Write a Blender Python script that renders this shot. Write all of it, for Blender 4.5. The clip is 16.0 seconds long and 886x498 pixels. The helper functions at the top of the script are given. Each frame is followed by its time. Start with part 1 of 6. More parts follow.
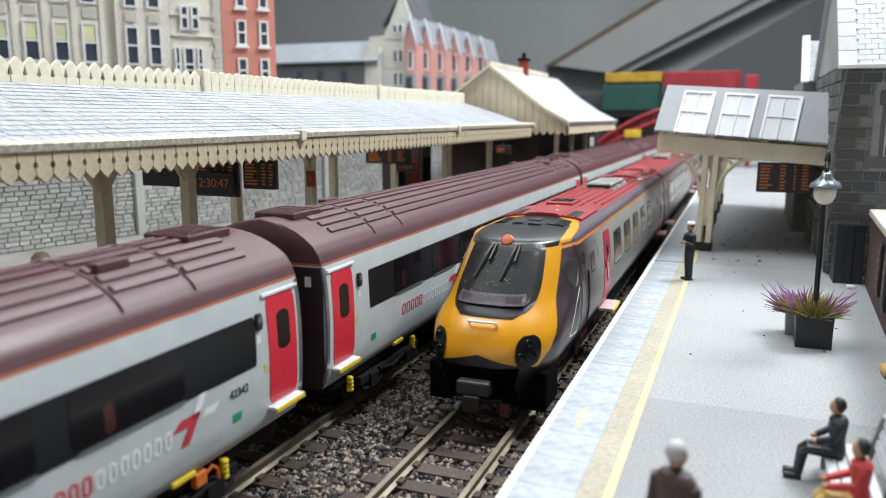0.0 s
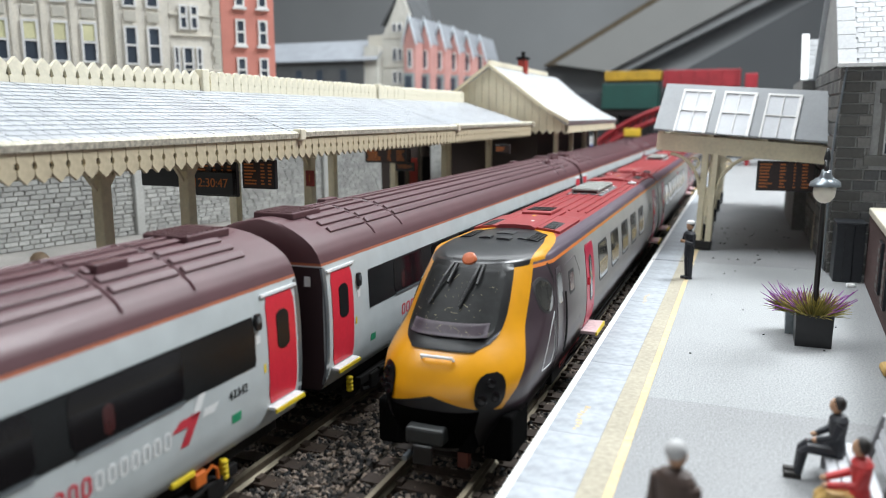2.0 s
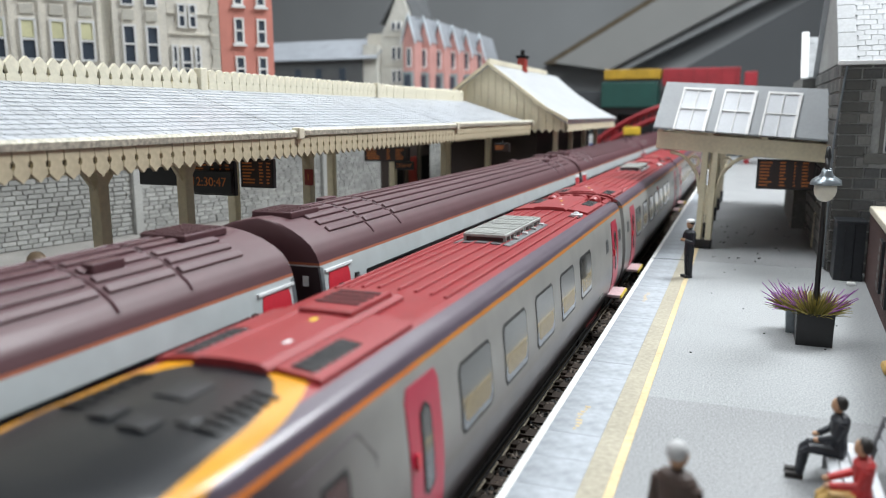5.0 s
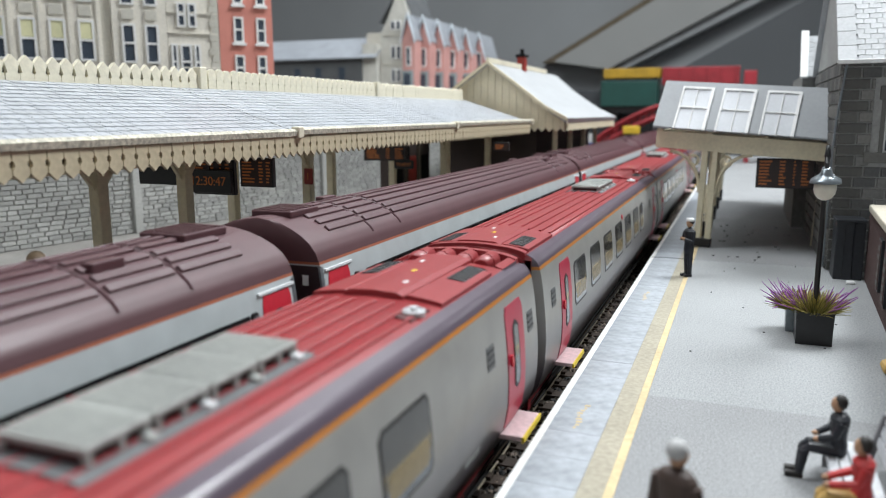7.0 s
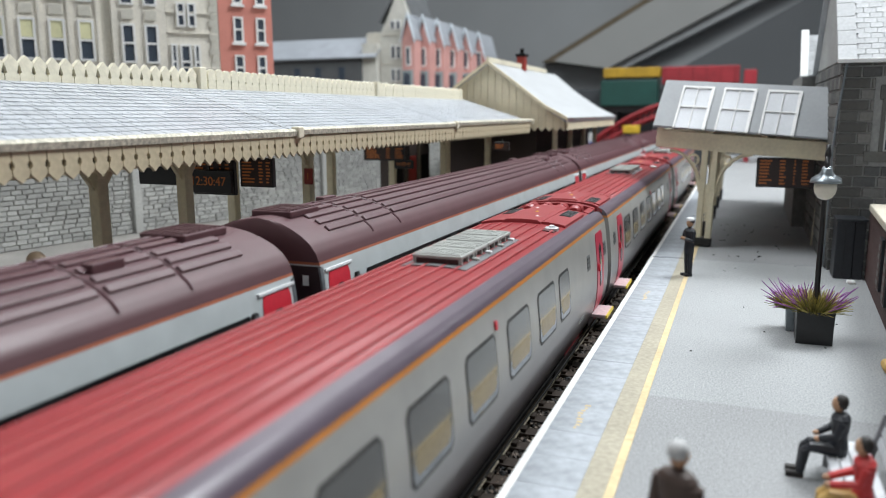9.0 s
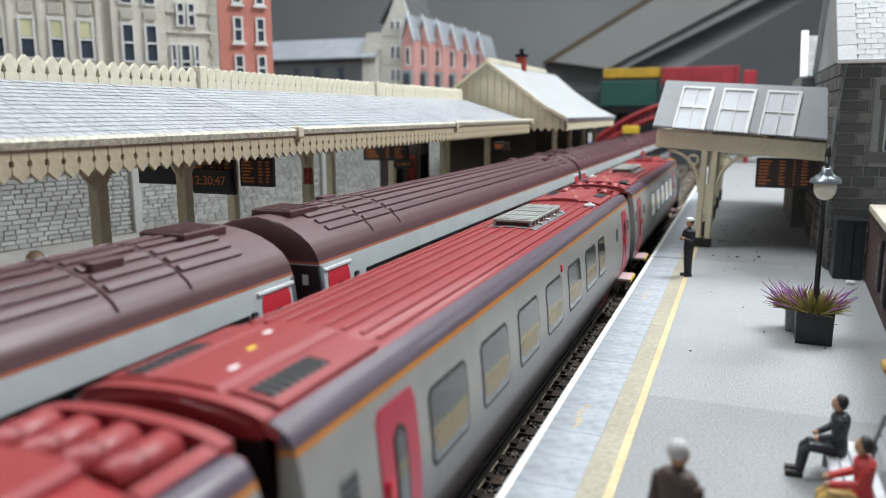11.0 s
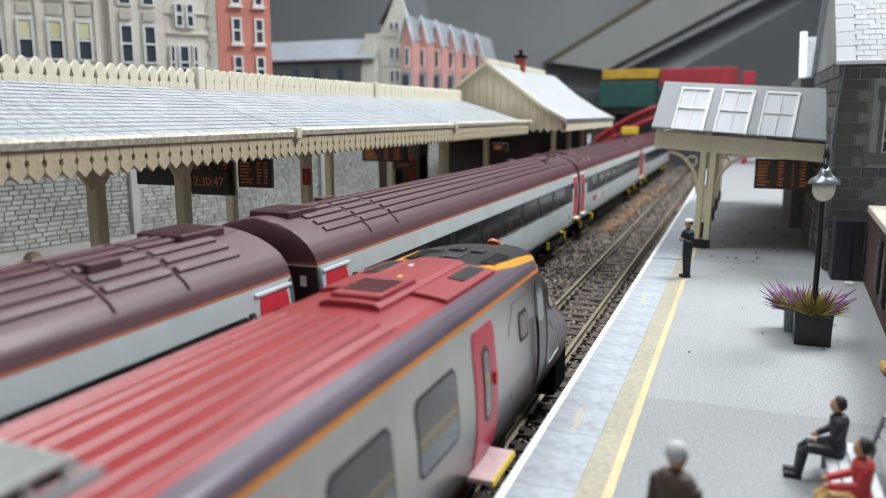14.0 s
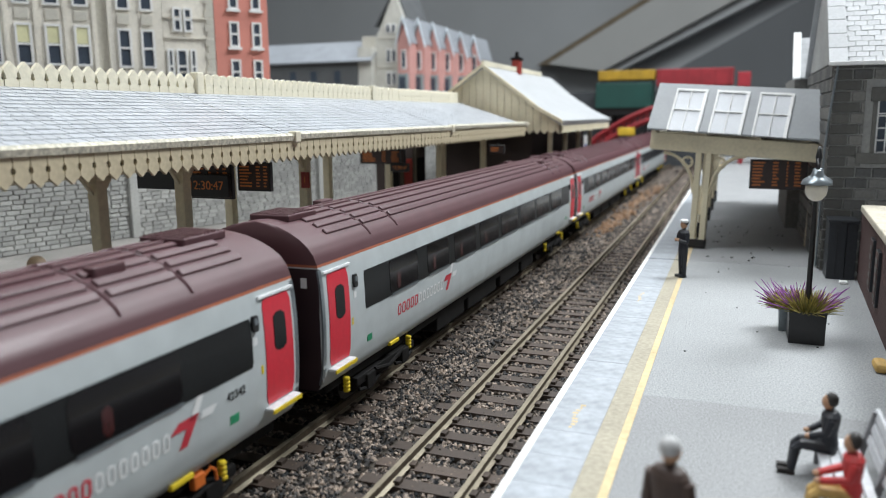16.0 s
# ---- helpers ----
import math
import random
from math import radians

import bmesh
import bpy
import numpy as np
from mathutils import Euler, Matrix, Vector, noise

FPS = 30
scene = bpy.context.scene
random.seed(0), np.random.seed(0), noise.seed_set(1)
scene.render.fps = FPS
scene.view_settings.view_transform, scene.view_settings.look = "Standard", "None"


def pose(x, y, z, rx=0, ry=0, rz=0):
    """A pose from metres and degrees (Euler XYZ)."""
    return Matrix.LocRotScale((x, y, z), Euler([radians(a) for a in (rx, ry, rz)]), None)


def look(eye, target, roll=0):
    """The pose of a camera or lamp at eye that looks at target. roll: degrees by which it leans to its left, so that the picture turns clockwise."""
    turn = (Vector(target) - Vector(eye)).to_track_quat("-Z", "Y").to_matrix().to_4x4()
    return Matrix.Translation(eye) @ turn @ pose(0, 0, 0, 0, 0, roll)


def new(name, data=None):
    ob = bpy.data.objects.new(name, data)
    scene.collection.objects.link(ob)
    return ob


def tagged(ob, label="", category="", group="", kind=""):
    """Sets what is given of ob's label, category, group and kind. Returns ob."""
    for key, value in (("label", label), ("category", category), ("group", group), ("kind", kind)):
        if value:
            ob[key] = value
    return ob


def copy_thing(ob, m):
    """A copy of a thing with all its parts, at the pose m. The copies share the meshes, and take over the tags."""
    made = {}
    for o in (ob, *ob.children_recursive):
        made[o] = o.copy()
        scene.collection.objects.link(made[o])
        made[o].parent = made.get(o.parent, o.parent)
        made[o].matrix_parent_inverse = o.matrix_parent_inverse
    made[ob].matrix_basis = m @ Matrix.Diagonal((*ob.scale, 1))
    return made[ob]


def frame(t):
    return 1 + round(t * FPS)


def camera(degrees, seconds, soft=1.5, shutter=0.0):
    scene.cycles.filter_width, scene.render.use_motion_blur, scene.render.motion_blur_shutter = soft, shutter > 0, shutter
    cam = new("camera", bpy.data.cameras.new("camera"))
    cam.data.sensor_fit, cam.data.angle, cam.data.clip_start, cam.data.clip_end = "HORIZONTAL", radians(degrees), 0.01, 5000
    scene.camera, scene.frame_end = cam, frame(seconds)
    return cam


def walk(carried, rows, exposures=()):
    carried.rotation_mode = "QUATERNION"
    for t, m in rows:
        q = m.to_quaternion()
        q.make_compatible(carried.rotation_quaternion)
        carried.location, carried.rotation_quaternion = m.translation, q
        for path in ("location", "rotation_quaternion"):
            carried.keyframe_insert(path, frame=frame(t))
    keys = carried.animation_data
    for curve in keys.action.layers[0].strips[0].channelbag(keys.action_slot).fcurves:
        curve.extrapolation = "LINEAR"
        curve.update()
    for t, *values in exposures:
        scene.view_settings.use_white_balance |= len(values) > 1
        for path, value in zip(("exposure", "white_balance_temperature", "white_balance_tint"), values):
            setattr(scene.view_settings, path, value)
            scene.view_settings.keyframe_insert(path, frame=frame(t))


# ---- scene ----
# A model railway station on a loft layout, built at the size of the model: millimetres become metres in part().
cam = camera(60.5, 16.0, soft=1.1)
cam.data.dof.use_dof = True
cam.data.dof.focus_distance = 0.225
cam.data.dof.aperture_fstop = 21.0
PATH = [
    (0, look((0.0578, -0.1381, 0.0763), (-0.0502, 0.1370, 0.0248), 0.04)),
    (0.5, look((0.0578, -0.1381, 0.0763), (-0.0502, 0.1370, 0.0248), 0.03)),
    (1, look((0.0577, -0.1381, 0.0762), (-0.0502, 0.1371, 0.0247), 0.06)),
    (1.5, look((0.0578, -0.1381, 0.0763), (-0.0502, 0.1370, 0.0246), 0.02)),
    (2, look((0.0578, -0.1379, 0.0764), (-0.0501, 0.1372, 0.0245), -0.07)),
    (2.5, look((0.0578, -0.1379, 0.0764), (-0.0501, 0.1371, 0.0245), -0.11)),
    (3, look((0.0578, -0.1378, 0.0764), (-0.0500, 0.1372, 0.0244), -0.12)),
    (3.5, look((0.0575, -0.1369, 0.0763), (-0.0503, 0.1382, 0.0241), -0.12)),
    (4, look((0.0575, -0.1369, 0.0763), (-0.0502, 0.1382, 0.0240), -0.13)),
    (6.5, look((0.0576, -0.1372, 0.0763), (-0.0501, 0.1379, 0.0238), -0.14)),
    (7, look((0.0575, -0.1370, 0.0763), (-0.0500, 0.1380, 0.0236), -0.17)),
    (7.5, look((0.0576, -0.1370, 0.0763), (-0.0501, 0.1380, 0.0236), -0.18)),
    (8, look((0.0575, -0.1370, 0.0764), (-0.0500, 0.1381, 0.0235), -0.20)),
    (8.5, look((0.0575, -0.1370, 0.0763), (-0.0500, 0.1380, 0.0235), -0.21)),
    (9, look((0.0574, -0.1369, 0.0764), (-0.0501, 0.1381, 0.0235), -0.24)),
    (11.5, look((0.0573, -0.1369, 0.0762), (-0.0500, 0.1383, 0.0234), -0.14)),
    (12, look((0.0573, -0.1368, 0.0763), (-0.0500, 0.1383, 0.0235), -0.14)),
    (12.5, look((0.0574, -0.1368, 0.0762), (-0.0499, 0.1383, 0.0236), -0.14)),
    (13, look((0.0574, -0.1367, 0.0763), (-0.0498, 0.1385, 0.0238), -0.13)),
    (13.5, look((0.0576, -0.1368, 0.0764), (-0.0498, 0.1384, 0.0242), -0.14)),
    (14, look((0.0574, -0.1366, 0.0762), (-0.0496, 0.1387, 0.0238), -0.14)),
    (14.5, look((0.0584, -0.1389, 0.0768), (-0.0481, 0.1368, 0.0248), -0.33)),
    (15, look((0.0583, -0.1390, 0.0768), (-0.0482, 0.1366, 0.0249), -0.46)),
    (15.5, look((0.0582, -0.1390, 0.0768), (-0.0482, 0.1366, 0.0249), -0.47)),
    (16, look((0.0582, -0.1389, 0.0767), (-0.0480, 0.1368, 0.0249), -0.47)),
]
# the clip's camera closes down a little once the train fills its view
walk(cam, PATH, [(0, 0.0), (3.5, -0.02), (4.2, -0.08), (6.5, -0.27), (14, -0.27), (16, -0.24)])

# ---- light: a pale loft with a broad ceiling fitting above the layout ----
world = bpy.data.worlds.new("loft_air")
scene.world = world
world.use_nodes = True
world.node_tree.nodes["Background"].inputs[0].default_value = (0.92, 0.96, 1.0, 1)
world.node_tree.nodes["Background"].inputs[1].default_value = 0.55


def area_lamp(name, at, target, sx, sy, watts, colour):
    data = bpy.data.lights.new(name, "AREA")
    data.shape, data.size, data.size_y, data.energy, data.color = "RECTANGLE", sx, sy, watts, colour
    ob = new(name, data)
    ob.matrix_world = look(at, target)
    return ob


area_lamp("ceiling_lamp", (0.46, 0.60, 0.98), (0.00, 0.22, 0.03), 0.32, 0.40, 22.5, (0.92, 0.968, 1.0))
area_lamp("ceiling_lamp", (-0.30, 0.12, 1.10), (-0.10, 0.27, 0.05), 0.5, 0.9, 15.5, (0.92, 0.968, 1.0))
area_lamp("ceiling_lamp", (-0.20, 1.00, 0.85), (-0.05, 0.20, 0.03), 0.9, 0.35, 4.5, (0.92, 0.968, 1.0))
# unseen fill lamp added behind the camera to brighten posts and fronts
area_lamp("front_fill_light", (0.10, -1.15, 0.50), (-0.05, 0.25, 0.05), 1.3, 0.7, 2.6, (0.93, 0.965, 1.0))

# ---- helpers ----
MM = 0.001


def part(name, bm, material, parent=None, label="", smooth=False):
    """Link a bmesh in millimetres as one mesh object under a thing or a part."""
    for v in bm.verts:
        v.co *= MM
    me = bpy.data.meshes.new(name)
    bm.normal_update()
    bm.to_mesh(me)
    bm.free()
    for m in material if isinstance(material, (list, tuple)) else [material]:
        me.materials.append(m)
    if smooth:
        for f in me.polygons:
            f.use_smooth = True
    ob = new(name, me)
    if parent:
        ob.parent = parent
    if label:
        ob["label"] = label
    return ob


def share(name, ob, parent, x=0.0, y=0.0, z=0.0, rz=0.0, scale=None):
    """Another object on the same mesh, in millimetres from its parent."""
    o = new(name, ob.data)
    o.parent = parent
    o.location = (x * MM, y * MM, z * MM)
    o.rotation_euler = (0, 0, radians(rz))
    if scale:
        o.scale = scale
    return o


def thing(name, label, category, x=0.0, y=0.0, z=0.0, rz=0.0, group="", kind=""):
    ob = new(name)
    ob.empty_display_size = 0.01
    ob.location = (x * MM, y * MM, z * MM)
    ob.rotation_euler = (0, 0, radians(rz))
    return tagged(ob, label, category, group, kind)


def B():
    return bmesh.new()


def box(bm, x0, x1, y0, y1, z0, z1, bev=0.0, mi=0):
    vs = [bm.verts.new((x, y, z)) for x in (x0, x1) for y in (y0, y1) for z in (z0, z1)]
    fs = [bm.faces.new([vs[i] for i in q]) for q in ((0, 1, 3, 2), (4, 6, 7, 5), (0, 4, 5, 1), (2, 3, 7, 6), (0, 2, 6, 4), (1, 5, 7, 3))]
    for f in fs:
        f.material_index = mi
    if bev:
        es = {e for f in fs for e in f.edges}
        r = bmesh.ops.bevel(bm, geom=list(es), offset=bev, segments=2, affect="EDGES", profile=0.5)
        for f in r["faces"]:
            f.material_index = mi
    return bm


def extrude(bm, pts, axis, a, b, mi=0):
    """A closed outline pushed from a to b along an axis. Outline: (x, z) for y, (y, z) for x, (x, y) for z."""
    def at(p, d):
        return {"x": (d, p[0], p[1]), "y": (p[0], d, p[1]), "z": (p[0], p[1], d)}[axis]
    lo = [bm.verts.new(at(p, a)) for p in pts]
    hi = [bm.verts.new(at(p, b)) for p in pts]
    n = len(pts)
    fs = [bm.faces.new(lo), bm.faces.new(hi[::-1])] + [bm.faces.new((lo[i], hi[i], hi[(i + 1) % n], lo[(i + 1) % n])) for i in range(n)]
    for f in fs:
        f.material_index = mi
    bmesh.ops.recalc_face_normals(bm, faces=fs)
    return bm


def lathe(bm, prof, cx=0.0, cy=0.0, seg=16, mi=0, sx=1.0, sy=1.0):
    """A turned shape about the vertical: prof is (radius, z) from bottom to top."""
    rings = [[bm.verts.new((cx + r * sx * math.cos(2 * math.pi * k / seg), cy + r * sy * math.sin(2 * math.pi * k / seg), z)) for k in range(seg)] for r, z in prof]
    fs = []
    for a, b in zip(rings, rings[1:]):
        for k in range(seg):
            fs.append(bm.faces.new((a[k], a[(k + 1) % seg], b[(k + 1) % seg], b[k])))
    fs.append(bm.faces.new(rings[0][::-1]))
    fs.append(bm.faces.new(rings[-1]))
    for f in fs:
        f.material_index = mi
    return bm


def tube(bm, path, r, seg=8, mi=0):
    """A round bar along a path; r one radius or one for each point."""
    rr = r if isinstance(r, (list, tuple)) else [r] * len(path)
    rings = []
    for i, p in enumerate(path):
        p = Vector(p)
        d = (Vector(path[min(i + 1, len(path) - 1)]) - Vector(path[max(i - 1, 0)])).normalized()
        u = d.orthogonal().normalized() if not rings else (u0 - d * u0.dot(d)).normalized()
        u0 = u
        w = d.cross(u)
        rings.append([bm.verts.new(p + rr[i] * (u * math.cos(2 * math.pi * k / seg) + w * math.sin(2 * math.pi * k / seg))) for k in range(seg)])
    fs = []
    for a, b in zip(rings, rings[1:]):
        for k in range(seg):
            fs.append(bm.faces.new((a[k], a[(k + 1) % seg], b[(k + 1) % seg], b[k])))
    fs.append(bm.faces.new(rings[0][::-1]))
    fs.append(bm.faces.new(rings[-1]))
    for f in fs:
        f.material_index = mi
    return bm


def blob(bm, c, r, mi=0, seg=10, rings=6):
    """An ellipsoid with radii r about c."""
    rows = [[bm.verts.new((c[0] + r[0] * math.sin(math.pi * j / rings) * math.cos(2 * math.pi * k / seg), c[1] + r[1] * math.sin(math.pi * j / rings) * math.sin(2 * math.pi * k / seg), c[2] - r[2] * math.cos(math.pi * j / rings))) for k in range(seg)] for j in range(1, rings)]
    lo, hi = bm.verts.new((c[0], c[1], c[2] - r[2])), bm.verts.new((c[0], c[1], c[2] + r[2]))
    fs = [bm.faces.new((rows[0][(k + 1) % seg], rows[0][k], lo)) for k in range(seg)] + [bm.faces.new((rows[-1][k], rows[-1][(k + 1) % seg], hi)) for k in range(seg)]
    for a, b in zip(rows, rows[1:]):
        fs += [bm.faces.new((a[k], a[(k + 1) % seg], b[(k + 1) % seg], b[k])) for k in range(seg)]
    for f in fs:
        f.material_index = mi
        f.smooth = True
    return bm


def moved(bm, m):
    bmesh.ops.transform(bm, matrix=m, verts=bm.verts)
    return bm


# ---- materials ----
def srgb(r, g, b):
    return tuple(((c / 255 + 0.055) / 1.055) ** 2.4 if c > 10 else c / 255 / 12.92 for c in (r, g, b))


def mat(name, colour, rough=0.5, metal=0.0, grain=900.0, vary=0.12, bump=0.15, patch=60.0, stain=0.12, glow=None, coat=0.0, islands=0.0, objects=0.0, tone=None, bumpdist=0.0002):
    """A painted or natural surface: fine grain, broad stains, a little relief, and a shade of its own for each piece."""
    m = bpy.data.materials.new(name)
    m.use_nodes = True
    nt = m.node_tree
    p = nt.nodes["Principled BSDF"]
    p.inputs["Roughness"].default_value, p.inputs["Metallic"].default_value = rough, metal
    p.inputs["Coat Weight"].default_value = coat
    tc = nt.nodes.new("ShaderNodeTexCoord")

    def noise_node(scale, detail):
        n = nt.nodes.new("ShaderNodeTexNoise")
        n.inputs["Scale"].default_value, n.inputs["Detail"].default_value = scale, detail
        nt.links.new(tc.outputs["Object"], n.inputs["Vector"])
        return n.outputs["Fac"]

    def mult(a, lo, hi, col):
        r = nt.nodes.new("ShaderNodeMapRange")
        r.inputs["From Min"].default_value, r.inputs["From Max"].default_value = 0.28, 0.72
        r.inputs["To Min"].default_value, r.inputs["To Max"].default_value = lo, hi
        nt.links.new(a, r.inputs["Value"])
        x = nt.nodes.new("ShaderNodeVectorMath")
        x.operation = "SCALE"
        if hasattr(col, "links"):
            nt.links.new(col, x.inputs[0])
        else:
            x.inputs[0].default_value = col
        nt.links.new(r.outputs[0], x.inputs["Scale"])
        return x.outputs[0]

    col = colour
    fine = noise_node(grain, 4.0)
    if tone:
        mix = nt.nodes.new("ShaderNodeMix")
        mix.data_type = "RGBA"
        mix.inputs["A"].default_value, mix.inputs["B"].default_value = (*colour, 1), (*tone, 1)
        if islands or objects:
            src = nt.nodes.new("ShaderNodeNewGeometry").outputs["Random Per Island"] if islands else nt.nodes.new("ShaderNodeObjectInfo").outputs["Random"]
        else:
            src = noise_node(patch * 2.3, 5.0)
        nt.links.new(src, mix.inputs["Factor"])
        col = mix.outputs["Result"]
    col = mult(fine, 1 - vary, 1 + vary, col)
    col = mult(noise_node(patch, 3.0), 1 - stain, 1 + stain, col)
    if islands or objects:
        src = nt.nodes.new("ShaderNodeNewGeometry").outputs["Random Per Island"] if islands else nt.nodes.new("ShaderNodeObjectInfo").outputs["Random"]
        k = islands or objects
        col = mult(src, 1 - k, 1 + k, col)
    nt.links.new(col, p.inputs["Base Color"])
    if bump:
        b = nt.nodes.new("ShaderNodeBump")
        b.inputs["Strength"].default_value, b.inputs["Distance"].default_value = bump, bumpdist
        nt.links.new(fine, b.inputs["Height"])
        nt.links.new(b.outputs[0], p.inputs["Normal"])
    if glow:
        p.inputs["Emission Color"].default_value = (*colour, 1)
        p.inputs["Emission Strength"].default_value = glow
    return m


class Paint:
    """A livery: colours laid one over another by where they lie on the body, in millimetres of its own space."""

    def __init__(self, name, base, rough=0.35, coat=0.0):
        self.m = bpy.data.materials.new(name)
        self.m.use_nodes = True
        self.nt = self.m.node_tree
        self.p = self.nt.nodes["Principled BSDF"]
        self.p.inputs["Roughness"].default_value = rough
        self.p.inputs["Coat Weight"].default_value = coat
        tc = self.nt.nodes.new("ShaderNodeTexCoord")
        self.tc = tc
        sc = self.nt.nodes.new("ShaderNodeVectorMath")
        sc.operation = "SCALE"
        sc.inputs["Scale"].default_value = 1000.0
        self.nt.links.new(tc.outputs["Object"], sc.inputs[0])
        sep = self.nt.nodes.new("ShaderNodeSeparateXYZ")
        self.nt.links.new(sc.outputs[0], sep.inputs[0])
        self.x, self.y, self.z = sep.outputs
        self.ax = self.op("ABSOLUTE", self.x)
        self.col = None
        self.base = base

    def op(self, kind, a, b=None):
        n = self.nt.nodes.new("ShaderNodeMath")
        n.operation = kind
        for s, v in zip(n.inputs, (a, b)):
            if v is None:
                continue
            if isinstance(v, (int, float)):
                s.default_value = v
            else:
                self.nt.links.new(v, s)
        return n.outputs[0]

    def step(self, v, a, b):
        """0 below a, 1 above b."""
        n = self.nt.nodes.new("ShaderNodeMapRange")
        n.interpolation_type = "SMOOTHSTEP"
        n.inputs["From Min"].default_value, n.inputs["From Max"].default_value = a, b
        if isinstance(v, (int, float)):
            n.inputs["Value"].default_value = v
        else:
            self.nt.links.new(v, n.inputs["Value"])
        return n.outputs[0]

    def over(self, v, a):
        return self.op("GREATER_THAN", v, a)

    def under(self, v, a):
        return self.op("LESS_THAN", v, a)

    def both(self, *ms):
        r = ms[0]
        for m in ms[1:]:
            r = self.op("MULTIPLY", r, m)
        return r

    def lay(self, mask, colour):
        n = self.nt.nodes.new("ShaderNodeMix")
        n.data_type = "RGBA"
        if self.col is None:
            n.inputs["A"].default_value = (*self.base, 1)
        else:
            self.nt.links.new(self.col, n.inputs["A"])
        n.inputs["B"].default_value = (*colour, 1)
        self.nt.links.new(mask, n.inputs["Factor"])
        self.col = n.outputs["Result"]
        return self

    def done(self, dust=0.10, grain=1500.0):
        n = self.nt.nodes.new("ShaderNodeTexNoise")
        n.inputs["Scale"].default_value, n.inputs["Detail"].default_value = 140.0, 8.0
        self.nt.links.new(self.tc.outputs["Object"], n.inputs["Vector"])
        r = self.nt.nodes.new("ShaderNodeMapRange")
        r.inputs["From Min"].default_value, r.inputs["From Max"].default_value = 0.3, 0.7
        r.inputs["To Min"].default_value, r.inputs["To Max"].default_value = 1 - dust, 1 + dust
        self.nt.links.new(n.outputs["Fac"], r.inputs["Value"])
        x = self.nt.nodes.new("ShaderNodeVectorMath")
        x.operation = "SCALE"
        self.nt.links.new(self.col, x.inputs[0])
        self.nt.links.new(r.outputs[0], x.inputs["Scale"])
        self.nt.links.new(x.outputs[0], self.p.inputs["Base Color"])
        g = self.nt.nodes.new("ShaderNodeTexNoise")
        g.inputs["Scale"].default_value = grain
        self.nt.links.new(self.tc.outputs["Object"], g.inputs["Vector"])
        b = self.nt.nodes.new("ShaderNodeBump")
        b.inputs["Strength"].default_value, b.inputs["Distance"].default_value = 0.08, 0.0001
        self.nt.links.new(g.outputs["Fac"], b.inputs["Height"])
        self.nt.links.new(b.outputs[0], self.p.inputs["Normal"])
        return self.m


CREAM = mat("cream_paint", (0.68, 0.61, 0.44), 0.6, vary=0.08, stain=0.1, grain=700, bump=0.35)
# cream darkened for grime and for the shade below the gutter
VALANCE = mat("grimy_shaded_cream_paint", (0.52, 0.45, 0.31), 0.65, vary=0.12, stain=0.14, grain=700, bump=0.35)
CREAM_PALE = mat("pale_cream_paint", (0.72, 0.67, 0.53), 0.6, vary=0.08, stain=0.1, grain=700, bump=0.35)
GUTTER = mat("cracked_cream_gutter", (0.52, 0.49, 0.40), 0.8, vary=0.45, grain=1100, bump=1.0)
SLATE = mat("pale_slates", (0.41, 0.43, 0.46), 0.33, vary=0.1, stain=0.1, islands=0.06, bump=0.2)
SLATE_R = mat("white_grey_slates", (0.38, 0.39, 0.40), 0.45, vary=0.1, stain=0.06, objects=0.07, bump=0.3)
ROOF_GREY = mat("grey_sheet_roof", (0.27, 0.285, 0.30), 0.35, stain=0.1, vary=0.05)
PLATFORM = mat("grey_grit_platform", (0.312, 0.322, 0.326), 0.85, grain=2000, vary=0.3, patch=25, stain=0.07, bump=0.9, bumpdist=0.0004)
PLATFORM_B = mat("darker_grit_platform", (0.268, 0.273, 0.277), 0.85, grain=2000, vary=0.3, patch=25, stain=0.08, bump=0.9, bumpdist=0.0004)
COPING = mat("blue_grey_paving", (0.34, 0.365, 0.395), 0.6, grain=420, vary=0.16, patch=110, stain=0.12, bump=0.2, objects=0.02)
WHITE_EDGE = mat("white_edge_paint", (0.78, 0.78, 0.76), 0.6, vary=0.1, grain=500, stain=0.08)
TAN = mat("tan_tactile_strip", (0.34, 0.31, 0.24), 0.75, vary=0.16, grain=900, stain=0.1, bump=0.4)
YELLOW_LINE = mat("yellow_line_paint", (0.56, 0.44, 0.25), 0.6, vary=0.14, grain=500, stain=0.14)
PLATFORM_WALL = mat("platform_face", (0.20, 0.19, 0.18), 0.9, vary=0.3, grain=700)
BASE = mat("painted_baseboard", (0.10, 0.085, 0.07), 0.95, vary=0.35, grain=500, stain=0.3, bump=0.8)
RAIL = mat("worn_rail_top", (0.30, 0.26, 0.19), 0.38, 0.55, vary=0.15, grain=300, stain=0.1)
RAIL_SIDE = mat("rusty_rail_side", (0.10, 0.075, 0.05), 0.8, vary=0.3)
SLEEPER = mat("brown_plastic_sleeper", (0.055, 0.038, 0.028), 0.6, vary=0.2, objects=0.2, grain=900)
BALLAST = mat("mixed_ballast", (0.030, 0.038, 0.047), 0.8, vary=0.35, tone=(0.21, 0.165, 0.13), islands=0.7, grain=1500)
STONE = mat("grey_dressed_stone", (0.112, 0.114, 0.113), 0.8, vary=0.25, objects=0.25, tone=(0.14, 0.135, 0.125), grain=800, bump=0.5)
MORTAR = mat("pale_mortar", (0.30, 0.30, 0.29), 0.9, vary=0.15)
QUOIN = mat("smooth_grey_stone", (0.10, 0.098, 0.09), 0.8, vary=0.15, objects=0.15, stain=0.15)
WALL_STONE = mat("pale_wall_stone", (0.36, 0.36, 0.345), 0.85, vary=0.14, islands=0.12, stain=0.22, patch=18, grain=900, bump=0.5)
